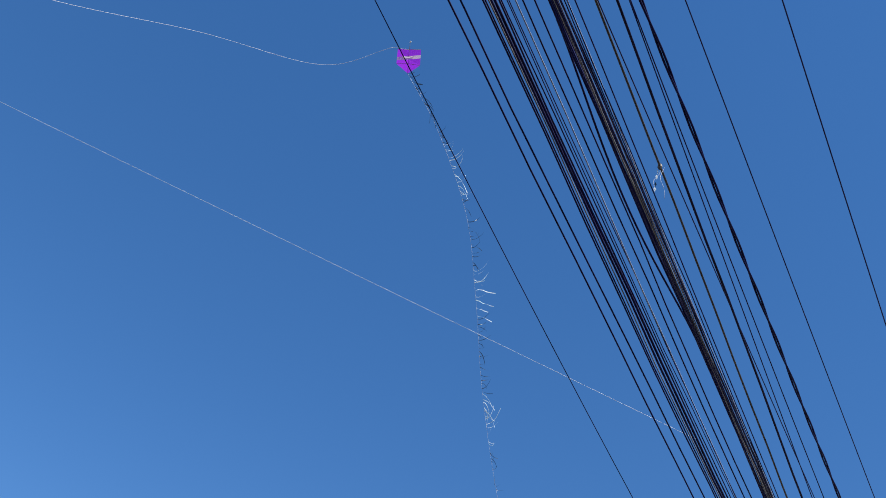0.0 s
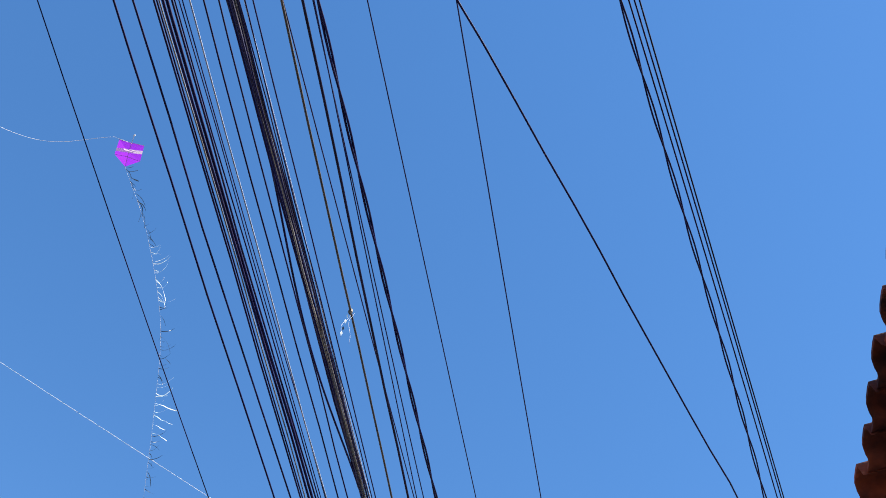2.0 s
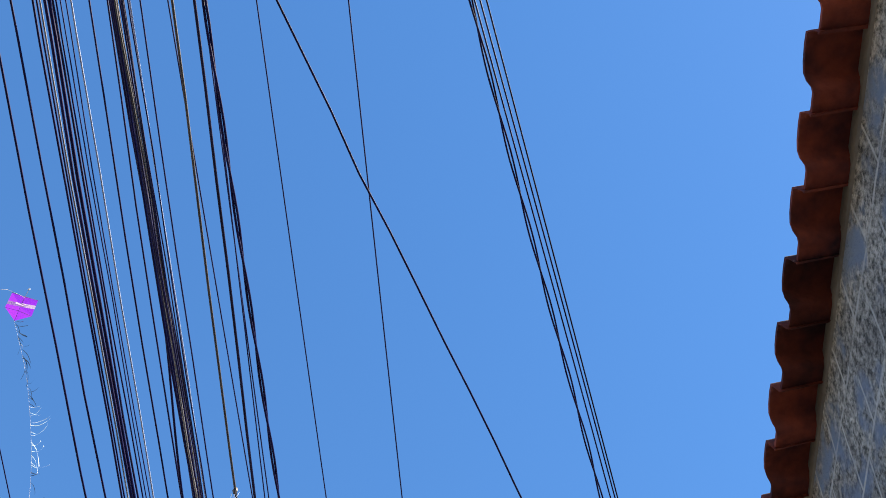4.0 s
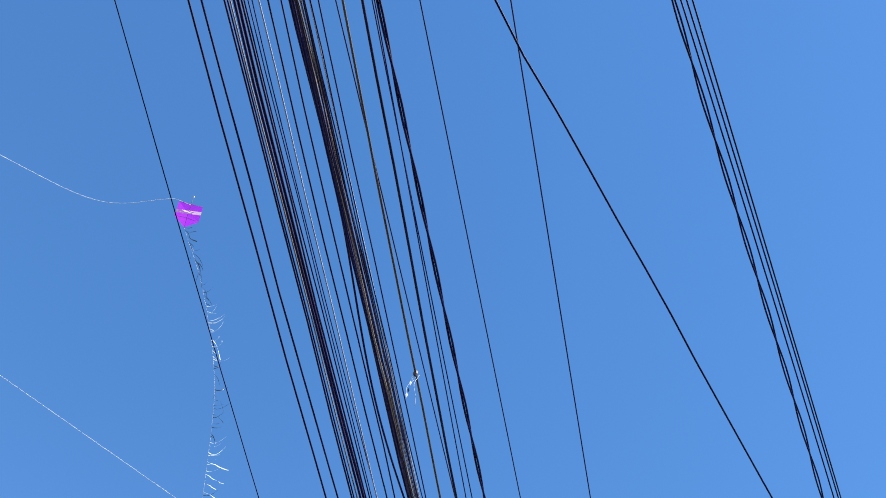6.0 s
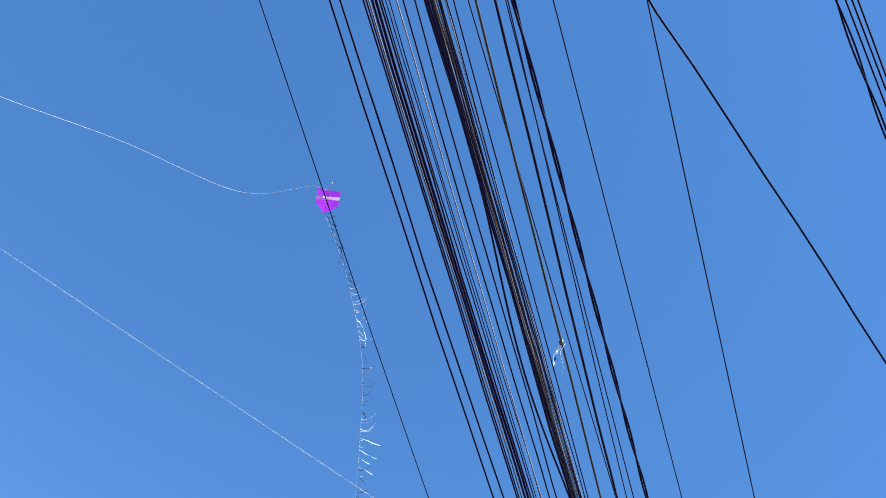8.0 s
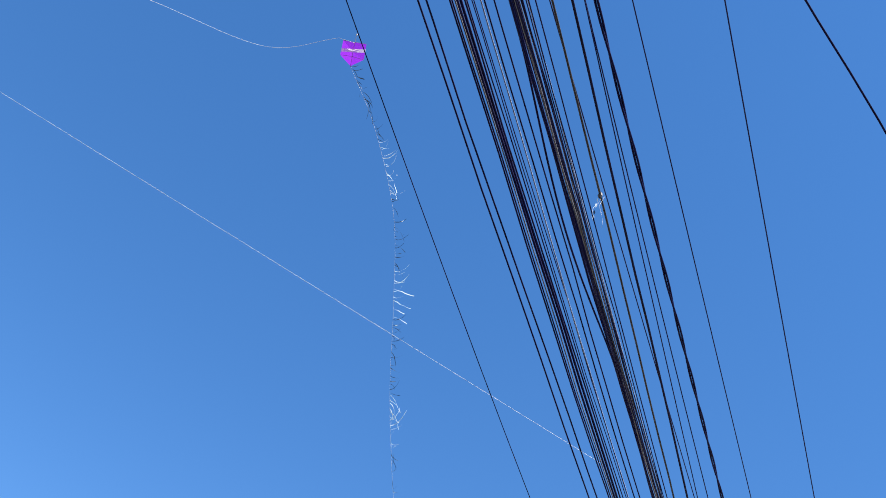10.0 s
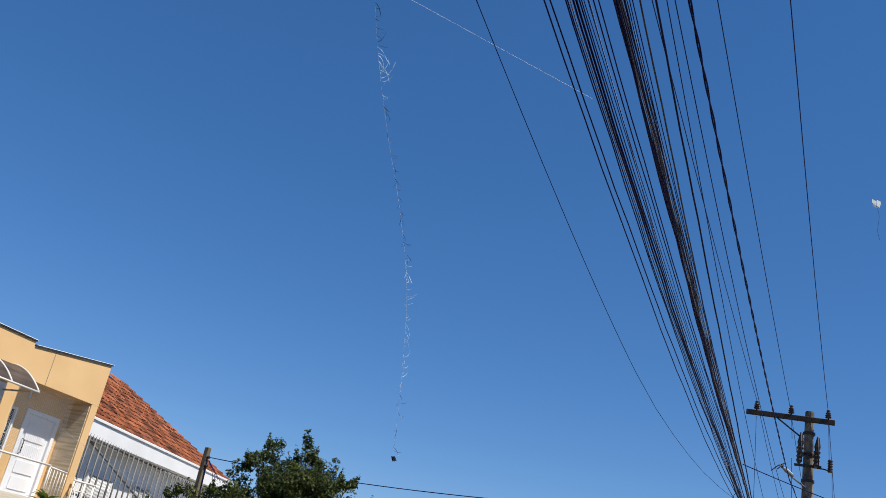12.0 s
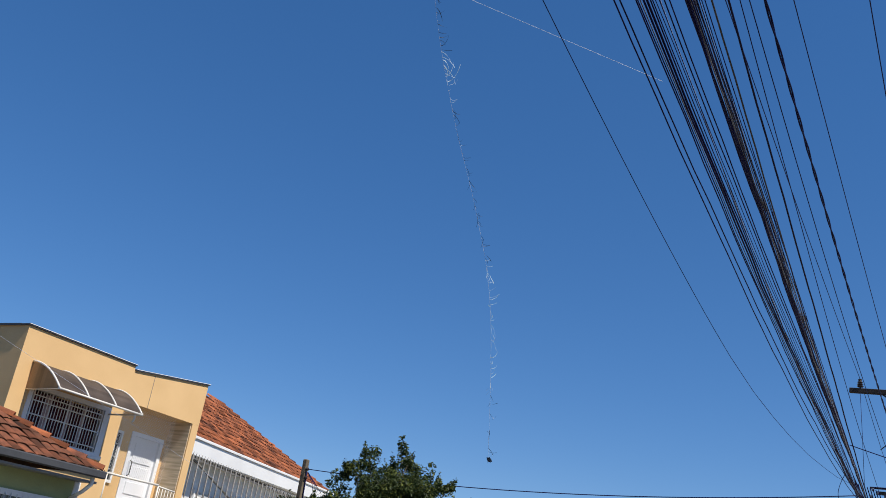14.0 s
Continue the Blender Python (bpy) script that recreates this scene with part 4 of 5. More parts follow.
for i in range(54):
    u = 0.06 + 10.2 * i / 53
    part("spike", tube([P2(u, 0.03, 2.38 + Z), P2(u, 0.0, 2.52 + Z)], 0.022, 5, taper=0.2), GATE_PAINT, fc)
for h in (2.36, 0.95, -0.10):
    part("rail", box2(((0, 0.02, h + Z - 0.025), (10.3, 0.06, h + Z + 0.025))), GATE_PAINT, fc)
part("brace", tube([P2(0.2, 0.07, 2.35 + Z), P2(6.4, 0.07, 0.95 + Z)], 0.03, 5), GATE_PAINT, fc)
part("brace", tube([P2(4.2, 0.09, 1.35 + Z), P2(10.2, 0.09, 1.35 + Z)], 0.022, 5), GATE_PAINT, fc)
# footing colour holds both dark soil and the tree's shade
part("footing", box2(((-0.2, -0.1, 0.2), (10.4, 0.12, -0.15 + Z)), bevel=0.02), SOIL, fc, "earth-dark footing with tree shade in its colour")

# ---- green house with clay roof in front ----
gh = thing("house", "low green-walled house with a mossy clay tile roof", "house")
TX, TY, TZ = -13.0, 11.83, 1.0 + Z
part("wall", boxes(((TX - 0.7, 2.0, 0.15), (TX - 0.5, TY - 0.09, TZ - 0.2))), GREEN_WALL, gh)
part("wall", boxes(((TX - 4.2, TY - 0.29, 0.15), (TX - 0.7, TY - 0.09, TZ - 0.2))), GREEN_WALL, gh)
part("wall", boxes(((TX - 4.4, 2.0, 0.15), (TX - 4.2, TY - 0.09, TZ - 0.2))), GREEN_WALL, gh)
part("gutter", boxes(((TX - 0.03, 2.0, TZ - 0.10), (TX + 0.09, TY + 0.05, TZ + 0.035)), bevel=0.02), GUTTER, gh)
part("soffit", boxes(((TX - 0.7, 2.0, TZ - 0.2), (TX - 0.06, TY, TZ - 0.16))), FASCIA, gh)
part("downpipe", tube([(TX - 0.05, TY - 0.12, TZ - 0.12), (TX - 0.05, TY - 0.12, TZ - 0.22), (TX - 0.20, TY - 0.14, TZ - 0.36), (TX - 0.46, TY - 0.14, TZ - 0.50)], 0.035, 8), WHITE, gh)
part("corner_post", boxes(((TX - 0.72, TY - 0.089, 0.15), (TX - 0.48, TY + 0.05, TZ - 0.2)), bevel=0.01), WHITE, gh)
gw = part("window", ring(bmesh.new(), TX - 0.52, TX - 0.46, 10.1, TY - 0.28, -0.42 + Z, 0.46 + Z, 10.2, TY - 0.38, -0.32 + Z, 0.36 + Z), WHITE, gh, "white-framed barred window in shade")
part("pane", boxes(((TX - 0.50, 10.2, -0.32 + Z), (TX - 0.49, TY - 0.38, 0.36 + Z))), PANE, gw)
for i in range(11):
    part("bar", tube([(TX - 0.45, 10.25 + 0.118 * i, -0.36 + Z), (TX - 0.45, 10.25 + 0.118 * i, 0.40 + Z)], 0.008, 5), WHITE, gw)
GS = 0.52
gr = part("roof", slab([(TX, 2.0, TZ), (TX, TY, TZ), (TX - 2.2, TY - 2.2, TZ + GS * 2.2), (TX - 2.2, 2.0, TZ + GS * 2.2)], 0.03), PAN, gh)
part("roof", slab([(TX, TY, TZ), (TX - 4.4, TY, TZ), (TX - 2.2, TY - 2.2, TZ + GS * 2.2)], 0.03), PAN, gh)
part("roof", slab([(TX - 4.4, TY, TZ), (TX - 4.4, 2.0, TZ), (TX - 2.2, 2.0, TZ + GS * 2.2), (TX - 2.2, TY - 2.2, TZ + GS * 2.2)], 0.03), PAN, gh)

# ---- carport with lattice gate ----
cp = thing("carport", "dark brown sheet-roofed carport", "carport")
part("roof", slab([(-12.0, 10.6, -0.33 + Z), (-12.0, 13.2, -0.38 + Z), (-14.2, 15.7, -0.34 + Z), (-14.2, 12.5, 0.01 + Z)], 0.05), ROOF_DARK, cp)
part("fascia", boxes(((-11.99, 10.6, -0.46 + Z), (-11.93, 13.25, -0.39 + Z)), bevel=0.01), ROOF_DARK, cp)
# added closing walls; their dark brown stands in for the shade inside
part("back_wall", boxes(((-14.3, 10.4, 0.15), (-14.15, 15.9, -0.36 + Z))), ROOF_DARK, cp)
part("side_wall", boxes(((-14.15, 10.4, 0.15), (-12.2, 10.5, -0.46 + Z))), ROOF_DARK, cp)
for y in (10.65, 13.1):
    part("post", boxes(((-12.10, y, 0.15), (-12.02, y + 0.09, -0.42 + Z))), CREAM, cp)
gt = thing("gate", "white timber gate of slanting slats under the carport", "gate", at=(-12.04, 11, 0.2))
G0, G1, GZ0, GZ1 = 10.7, 13.0, 0.2, 1.12
for y in (10.7, 11.8, 13.0):
    part("stile", boxes(((-12.13, y - 0.03, GZ0), (-12.09, y + 0.03, GZ1)), bevel=0.006), WHITE, gt)
for z in (0.22, 1.06):
    part("rail", boxes(((-12.17, 10.7, z), (-12.13, 13.0, z + 0.04)), bevel=0.004), FASCIA, gt)
lean_ = math.tan(radians(46))
for i in range(17):
    c = G0 - (GZ1 - GZ0) * lean_ + 0.20 * i
    lo_, hi_ = max(GZ0, GZ0 + (G0 - c) / lean_), min(GZ1, GZ0 + (G1 - c) / lean_)
    if hi_ - lo_ > 0.05:
        ya, yb = c + (lo_ - GZ0) * lean_, c + (hi_ - GZ0) * lean_
        bm = bmesh.new()
        fr_ = [[bm.verts.new((x, y, z)) for y, z in ((ya - 0.03, lo_), (ya + 0.03, lo_), (yb + 0.03, hi_), (yb - 0.03, hi_))] for x in (-12.06, -12.085)]
        bm.faces.new(fr_[0])
        bm.faces.new(fr_[1][::-1])
        for q in range(4):
            bm.faces.new((fr_[0][(q + 1) % 4], fr_[0][q], fr_[1][q], fr_[1][(q + 1) % 4]))
        part("slat", bm, WHITE, gt)
lw = thing("low_wall", "low pale blue-grey garden wall", "wall")
part("body", boxes(((-12.25, 13.35, 0.15), (-12.05, 22.0, 1.12)), bevel=0.02), WALL_BLUE, lw)
part("coping", boxes(((-12.28, 13.33, 1.12), (-12.02, 22.05, 1.17)), bevel=0.015), MORTAR, lw)

# ---- garden plants ----
rc = random.Random(17)
cr_ = thing("creeper", "dry climbing stems over a pale garden wall", "plant", at=(-12.03, 15, 0.15))
for i in range(60):
    y = rc.uniform(13.5, 20.5)
    h = rc.uniform(0.55, 1.1)
    k_ = rc.uniform(-0.35, 0.35)
    part("stem", tube([(-12.035, y, 0.16), (-12.03, y + k_ * 0.3, 0.2 + h * 0.4), (-12.02, y + k_ * 0.6 + rc.uniform(-0.05, 0.05), 0.2 + h * 0.75), (-12.0, y + k_, 0.18 + h)], 0.011, 4, taper=0.4), BARK, cr_)
def strap_plant(name, at, trunk_h, n, ln, wd, material, label, seed):
    rnd = random.Random(seed)
    e_ = thing(name, label, "plant", at=at)
    a = Vector(at)
    part("stem", tube([a, a + Vector((0.03, 0.02, trunk_h * 0.5)), a + Vector((0.0, 0.05, trunk_h))], 0.035, 6), BARK, e_)
    for i in range(n):
        az = i * 2.399 + rnd.uniform(-0.3, 0.3)
        lift = rnd.uniform(0.2, 1.4)
        L = ln * rnd.uniform(0.75, 1.1)
        h0 = trunk_h * rnd.uniform(0.75, 1.0)
        d = Vector((math.cos(az), math.sin(az), 0))
        s = Vector((-math.sin(az), math.cos(az), 0))
        bm = bmesh.new()
        prev = None
        for k in range(7):
            t = k / 6
            p = a + Vector((0, 0.05, h0)) + d * L * (t * math.cos(lift) + 0.2 * t * t) + Vector((0, 0, L * (t * math.sin(lift) - 0.75 * t * t * (1.1 - 0.5 * math.sin(lift)))))
            w = 1.15 * wd * (math.sin(math.pi * min(1, 0.12 + t * 0.88)) ** 0.7) + 0.002
            row_ = [bm.verts.new(p - s * w), bm.verts.new(p - Vector((0, 0, w * 0.35))), bm.verts.new(p + s * w)]
            if prev:
                for q in range(2):
                    bm.faces.new((prev[q], prev[q + 1], row_[q + 1], row_[q])).smooth = True
            prev = row_
        part("leaf", bm, material, e_)
    return e_


strap_plant("dracaena", (-16.32, 16.86, 0.60), 1.5, 120, 0.62, 0.052, LEAF_DRAC, "green strap-leaved dracaena before the porch", 3)
strap_plant("dracaena", (-16.0, 16.5, 0.5), 1.15, 50, 0.55, 0.055, LEAF_DRAC, "low green dracaena before the porch", 4)
strap_plant("cordyline", (-15.9, 17.95, 0.5), 0.95, 105, 0.55, 0.055, LEAF_RED, "dark red cordyline beside the steps", 5)
strap_plant("cordyline", (-15.7, 18.6, 0.5), 0.65, 50, 0.45, 0.045, LEAF_RED, "dark red cordyline beside the steps", 6)

# ---- trees ----
def leaf_cloud(clumps, count, size, seed):
    """Many small folded leaves gathered in clumps (place, radius)."""
    rnd = np.random.default_rng(seed)
    vs, fs = [], []
    w = np.array([r ** 2.0 for _, r in clumps])
    pick = rnd.choice(len(clumps), count, p=w / w.sum())
    for k in pick:
        c, r = clumps[k]
        d = rnd.normal(size=3)
        d /= np.linalg.norm(d)
        p = np.array(c) + d * r * (0.45 + 0.6 * rnd.random() ** 0.6) * np.array((1, 1, 0.85))
        n_ = d * 0.7 + np.array((0, 0, 0.6)) + rnd.normal(size=3) * 0.55
        n_ /= np.linalg.norm(n_)
        a = np.cross(n_, rnd.normal(size=3))
        a /= np.linalg.norm(a)
        b_ = np.cross(n_, a)
        s = size * (0.6 + 0.8 * rnd.random())
        i = len(vs)
        vs += [p - a * s, p + b_ * s * 0.42 + n_ * s * 0.12, p + a * s, p - b_ * s * 0.42 + n_ * s * 0.12]
        fs += [(i, i + 1, i + 2), (i, i + 2, i + 3)]
    me = bpy.data.meshes.new("leaves")
    me.from_pydata([tuple(v) for v in vs], [], fs)
    return me


def limb(bm, a, b, r0, r1, rnd, bend=0.15):
    a, b = Vector(a), Vector(b)
    k = (b - a).length
    pts = [a.lerp(b, t) + Vector((rnd.uniform(-1, 1), rnd.uniform(-1, 1), rnd.uniform(-0.5, 0.5))) * bend * k * math.sin(math.pi * t) * 0.6 for t in (0, 0.25, 0.5, 0.75, 1)]
    tube(pts, r0, 6, bm, taper=r1 / r0)
    return pts


tree = thing("tree", "dense dark green street tree with an uneven conical crown", "tree", at=(-12.6, 21.2, 0.3))
rt = random.Random(11)
bm = bmesh.new()
limb(bm, (-12.6, 21.2, 0.1), (-12.5, 21.3, 2.2), 0.16, 0.12, rt, 0.05)
part("trunk", bm, BARK, tree)
axis_r, axis_f = Vector((0.86, 0.5, 0)), Vector((-0.5, 0.86, 0))
lobes = [(-0.03, 3.67, 0.06), (0.01, 3.49, 0.10), (0.04, 3.28, 0.16), (0.08, 3.01, 0.22), (0.07, 2.43, 0.58), (-0.82, 2.99, 0.30), (-1.2, 2.66, 0.25), (-0.51, 2.31, 0.6), (-1.48, 2.24, 0.3), (0.6, 2.83, 0.26), (0.89, 3.08, 0.10),
         (0.55, 2.36, 0.46), (1.14, 2.45, 0.2), (0.26, 1.56, 0.82), (-0.64, 1.54, 0.69), (-1.39, 1.54, 0.55), (1.12, 1.8, 0.5), (1.75, 1.72, 0.2), (1.55, 1.21, 0.5), (0.42, 0.85, 0.82), (-0.9, 0.75, 0.82)]
low_lobes = [(-2.13, 1.55, 0.38), (-3.09, 1.44, 0.25), (-2.96, 1.61, 0.16), (-2.45, 1.34, 0.4), (-3.48, 1.07, 0.27), (-3.95, 0.77, 0.17), (-3.31, 0.45, 0.52), (-2.48, 0.61, 0.6), (-3.93, 0.34, 0.25), (-1.68, 0.9, 0.6), (1.35, 2.5, 0.22), (1.75, 2.0, 0.26), (1.9, 1.55, 0.36), (2.15, 1.0, 0.42), (2.3, 0.45, 0.5), (2.75, 0.2, 0.3), (-2.0, 0.25, 0.7), (-1.5, -0.1, 0.7), (-2.7, 0.1, 0.75), (-3.5, -0.1, 0.6), (-4.0, -0.35, 0.4), (0.9, 0.2, 0.9), (-0.8, 0.1, 1.0), (-2.4, 0.0, 0.7)]
low_lobes = [(r, z, rad * 0.85) for r, z, rad in low_lobes]
lobes = [((r, rt.uniform(-0.6, 0.6) * rad, z), rad) for r, z, rad in lobes + low_lobes]
lobes += [((r, f_ + sgn * 0.9 * rad, z - 0.25 * rad), rad * 0.85) for (r, f_, z), rad in lobes if rad > 0.4 for sgn in (-1, 1)]
clumps = []
for (r, f_, z), rad in lobes:
    c = Vector((-12.53, 21.4, 0)) + axis_r * r + axis_f * f_
    clumps.append(((c.x, c.y, z + Z), rad))
    for _ in range(int(12 * rad) + 2):
        o = Vector((rt.gauss(0, 1), rt.gauss(0, 1), rt.gauss(0, 1))).normalized() * rad * rt.uniform(0.7, 1.05)
        clumps.append(((c.x + o.x, c.y + o.y, z + Z + o.z), min(0.6 * rad, rt.uniform(0.12, 0.25))))
        if rt.random() < 0.5 and rad > 0.15 and o.z > -0.3 * rad:
            o2 = o.normalized() * rad
            for k in range(1, 6):
                q = o2 * (0.8 + 0.06 * k) + o2.normalized() * 0.02 * k + Vector((0, 0, 0.008 * k * k))
                clumps.append(((c.x + q.x, c.y + q.y, z + Z + q.z), min(0.5 * rad, 0.14 - 0.02 * k)))
for (r, f_, z), rad in lobes:
    if rad > 0.5:
        c = Vector((-12.53, 21.4, 0)) + axis_r * r + axis_f * (f_ + 0.1)
        clumps.append(((c.x, c.y, z + Z), rad * 0.6))
for c, rad in clumps[::9]:
    bm = bmesh.new()
    limb(bm, (-12.5, 21.3, 2.0 + rt.uniform(-0.6, 0.6)), Vector((-12.5, 21.3, 2.4)).lerp(Vector(c), 0.88), 0.05, 0.008, rt)
    part("limb", bm, BARK, tree)
tagged(part("crown", leaf_cloud(clumps, 125000, 0.044, 3), LEAF, tree), kind="stuff")
# second leaf cloud paints highlights with the lighter leaf colour
tagged(part("crown", leaf_cloud(clumps[1::2], 32000, 0.046, 4), LEAF_PALE, tree, "paler leaves painting the sunlit highlights"), kind="stuff")

far_tree = thing("tree", "half-bare tree with sparse dark foliage", "tree", at=(-20.0, 57, 0))
bm = bmesh.new()
base = Vector((-19.3, 57, 0.2))
top = base + Vector((0.3, 0, 4.4))
limb(bm, base, top, 0.22, 0.12, rt, 0.08)
part("trunk", bm, BARK, far_tree)
for i in range(16):
    bm = bmesh.new()
    d = Vector((rt.uniform(-2.8, 1.3), rt.uniform(-1, 1), rt.uniform(0.3, 1.9)))
    pts = limb(bm, base + Vector((0.2, 0, rt.uniform(2.4, 4.3))), top + d * (0.9 if i % 3 else 0.7), 0.07, 0.015, rt, 0.25)
    for q in range(4):
        s = pts[2 + q % 3]
        limb(bm, s, s + Vector((rt.uniform(-0.9, 0.7), rt.uniform(-0.5, 0.5), rt.uniform(-0.1, 0.9))), 0.03, 0.008, rt, 0.3)
    part("limb", bm, BARK, far_tree)
fcl = [((-18.8 + rt.gauss(0, 0.55), 57 + rt.gauss(0, 0.4), 5.05 + rt.gauss(0, 0.5)), rt.uniform(0.15, 0.36)) for _ in range(26)]
tagged(part("crown", leaf_cloud(fcl, 1500, 0.10, 9), LEAF_FAR, far_tree), kind="stuff")
shrub = thing("shrub", "far dark bushes on the slope", "shrub", at=(-22, 66, 0))
part("stem", tube([(-18, 66, -0.05), (-18.1, 66, 1.4), (-17.8, 66.1, 2.6)], 0.12, 6), BARK, shrub)
fcl = [((-17.5 + rt.uniform(-6.5, 4.5), 66 + rt.uniform(-2, 2), 2.3 + rt.uniform(0, 1.6)), rt.uniform(0.4, 0.8)) for _ in range(40)]
tagged(part("crown", leaf_cloud(fcl, 3500, 0.14, 10), LEAF_FAR, shrub), kind="stuff")

# ---- timber post and its wires ----
post = thing("timber_post", "weathered timber service post with insulators", "post", at=(-17.46, 24.03, 0.4))
part("shaft", box(bmesh.new(), (-17.54, 23.95, 0.3), (-17.38, 24.11, 3.28 + Z), None, 0.02), POST_WOOD, post)
for z in (2.98, 2.72):
    part("insulator", disc_stack((-17.34, 24.0, z + Z), ((-0.04, 0.03), (-0.03, 0.055), (0.0, 0.035), (0.03, 0.055), (0.05, 0.03)), axis=(1, 0, 0), sides=8), PORCELAIN, post)
part("meter_lead", tube(hang((-17.34, 24.0, 2.9 + Z), (-17.36, 24.1, 1.7 + Z), -0.0, 8), 0.02, 5), BLACK, post)
for i in range(4):
    part("jumper", tube([(-17.3, 24.0, 2.9 + Z), (-17.15 + 0.06 * i, 24.15 + 0.1 * i, 2.55 + Z - 0.07 * i), (-17.2, 24.4, 2.2 + Z), (-17.32, 24.1, 2.1 + Z)], 0.008, 4), BLACK, post)
cable(hang((-17.30, 24.0, 2.98 + Z), (-1.62, 26.4, 3.86 + Z), 0.34, 40), 0.013, BLACK, "black service wire spanning from post to pole", group="service wires")
for i in range(4):
    cable(hang((-60, 122, 6.6 + 0.85 * i + 1.2), (12, 80, 3.7 + 0.6 * i + 1.0), 0.8, 24), 0.035, BLACK, "far street wire seen beyond the tree", group="far street wires")
cable([(-13.95, 2.6, 6.0), (-9.81, 6.79, 3.55), (-6.36, 10.27, 1.506), (-4.26, 12.37, 0.01)], 0.0013, PALE, "pale slack thread slanting across the street", name="thread", group="", category="thread")

# ---- far buildings ----
def on_sky(az, el, d):
    a, b_ = radians(az), radians(el)
    return Vector((math.sin(a) * math.cos(b_), math.cos(a) * math.cos(b_), math.sin(b_))) * d + Vector((0, 0, E_Z))


def tower(name, az, az_w, dist, top_el, body, bays, storeys, label, yaw=38.0, side=0.16, top_mat=None):
    """A far block of flats seen across a corner; bays stand before the front, windows sit in the front and on the bays."""
    e_ = thing(name, label, "building")
    a0, th = radians(az - az_w / 2), radians(yaw)
    wide = 2 * dist * math.tan(radians(az_w / 2))
    wdt, depth = wide * (1 - side) / math.cos(th), max(3.0, wide * side / math.sin(th))
    zt = dist * math.tan(radians(top_el)) + Z
    r_ = Vector((math.cos(a0), -math.sin(a0), 0))
    f_ = Vector((math.sin(a0), math.cos(a0), 0))
    u, v = r_ * math.cos(th) + f_ * math.sin(th), f_ * math.cos(th) - r_ * math.sin(th)
    p0 = f_ * dist + r_ * wide * side
    mm = Matrix(((u.x, v.x, 0, p0.x), (u.y, v.y, 0, p0.y), (0, 0, 1, 0), (0, 0, 0, 1)))
    part("body", box(bmesh.new(), (0, 0, 0), (wdt, depth, zt), mm), body, e_)
    part("roof", box(bmesh.new(), (-0.2, -0.2, zt), (wdt + 0.2, depth + 0.2, zt + 0.4), mm), top_mat or body, e_)
    part("tank_house", box(bmesh.new(), (wdt * 0.32, 1, zt + 0.4), (wdt * 0.52, depth * 0.8, zt + 1.7), mm), top_mat or body, e_)
    for s0, s1, m_, pr_, up_ in bays:
        part("bay", box(bmesh.new(), (wdt * s0, -pr_, 0), (wdt * s1, 0.1, zt + up_), mm), m_, e_)
    edges = sorted({0.0, 1.0} | {q for b4 in bays for q in b4[:2]})
    for x0, x1 in zip(edges, edges[1:]):
        if (x1 - x0) * wdt < 1.2:
            continue
        pr_ = max([b4[3] for b4 in bays if b4[0] <= (x0 + x1) / 2 <= b4[1]] or [0])
        n_ = max(1, round((x1 - x0) * wdt / 4.0))
        for i in range(storeys):
            z = zt - 1.0 - 3.0 * i
            for j in range(n_):
                xc, hw = wdt * (x0 + (x1 - x0) * (j + 0.5) / n_), min(0.5, wdt * (x1 - x0) / n_ * 0.2)
                if z > 3:
                    w_ = part("window", box(bmesh.new(), (xc - hw - 0.1, -pr_ - 0.08, z - 1.5), (xc + hw + 0.1, -pr_ + 0.05, z), mm), TOWER_GREY, e_)
                    part("pane", box(bmesh.new(), (xc - hw, -pr_ - 0.11, z - 1.4), (xc + hw, -pr_ - 0.06, z - 0.1), mm), PANE, w_)
    return e_


# TOWER_DARK bays are dark strips painting recess shade, not real hollows
tower("apartment_tower", -23.72, 1.75, 300, 4.16, TOWER_BEIGE, [(0.0, 0.07, TOWER_CREAM, 1.0, 0), (0.12, 0.26, TOWER_CREAM, 1.6, 0.8), (0.28, 0.34, TOWER_BROWN, 0.5, 0), (0.40, 0.58, TOWER_CREAM, 1.8, 0), (0.60, 0.65, TOWER_DARK, 0.5, 1.5), (0.70, 0.92, TOWER_PINK, 1.6, 0.6)], 8, "far white and beige apartment tower with brown recesses")
tower("apartment_tower", -22.3, 0.85, 310, 4.12, TOWER_PINK, [(0.0, 0.30, TOWER_BEIGE, 1.2, 0), (0.34, 0.42, TOWER_DARK, 0.4, 1.2), (0.5, 1.0, TOWER_PINK, 1.2, 0)], 8, "far pale apartment tower with dark strips for recess shade")
bal = tower("apartment_tower", -21.62, 0.8, 330, 4.05, TOWER_BROWN, [(0.62, 0.95, TOWER_BROWN, 0.8, 0.4)], 7, "far brick-brown apartment tower with white balconies", side=0.1)
tower("apartment_tower", -20.95, 0.65, 340, 3.62, TOWER_BROWN, [(0.35, 0.45, TOWER_BEIGE, 0.4, 0)], 6, "far brick-brown apartment tower")
tower("apartment_block", -20.45, 0.5, 350, 2.85, TOWER_BROWN, [(0.4, 0.8, WHITE, 0.8, 0)], 3, "far brown and white apartment block")
tower("apartment_block", -19.75, 0.8, 340, 2.80, WHITE, [(0.5, 0.75, TOWER_PINK, 0.8, 1.0)], 3, "far white apartment block")
tower("apartment_block", -21.65, 0.72, 210, 3.35, WHITE, [(0.55, 1.0, WHITE, 0.6, -2.0)], 3, "far white block before the towers", yaw=30)
tower("office_building", -1.0, 3.6, 150, 5.35, TOWER_STONE, [(0.0, 0.22, TOWER_GREY, 0.6, 0)], 4, "far grey building behind the pole", yaw=12, side=0.2)
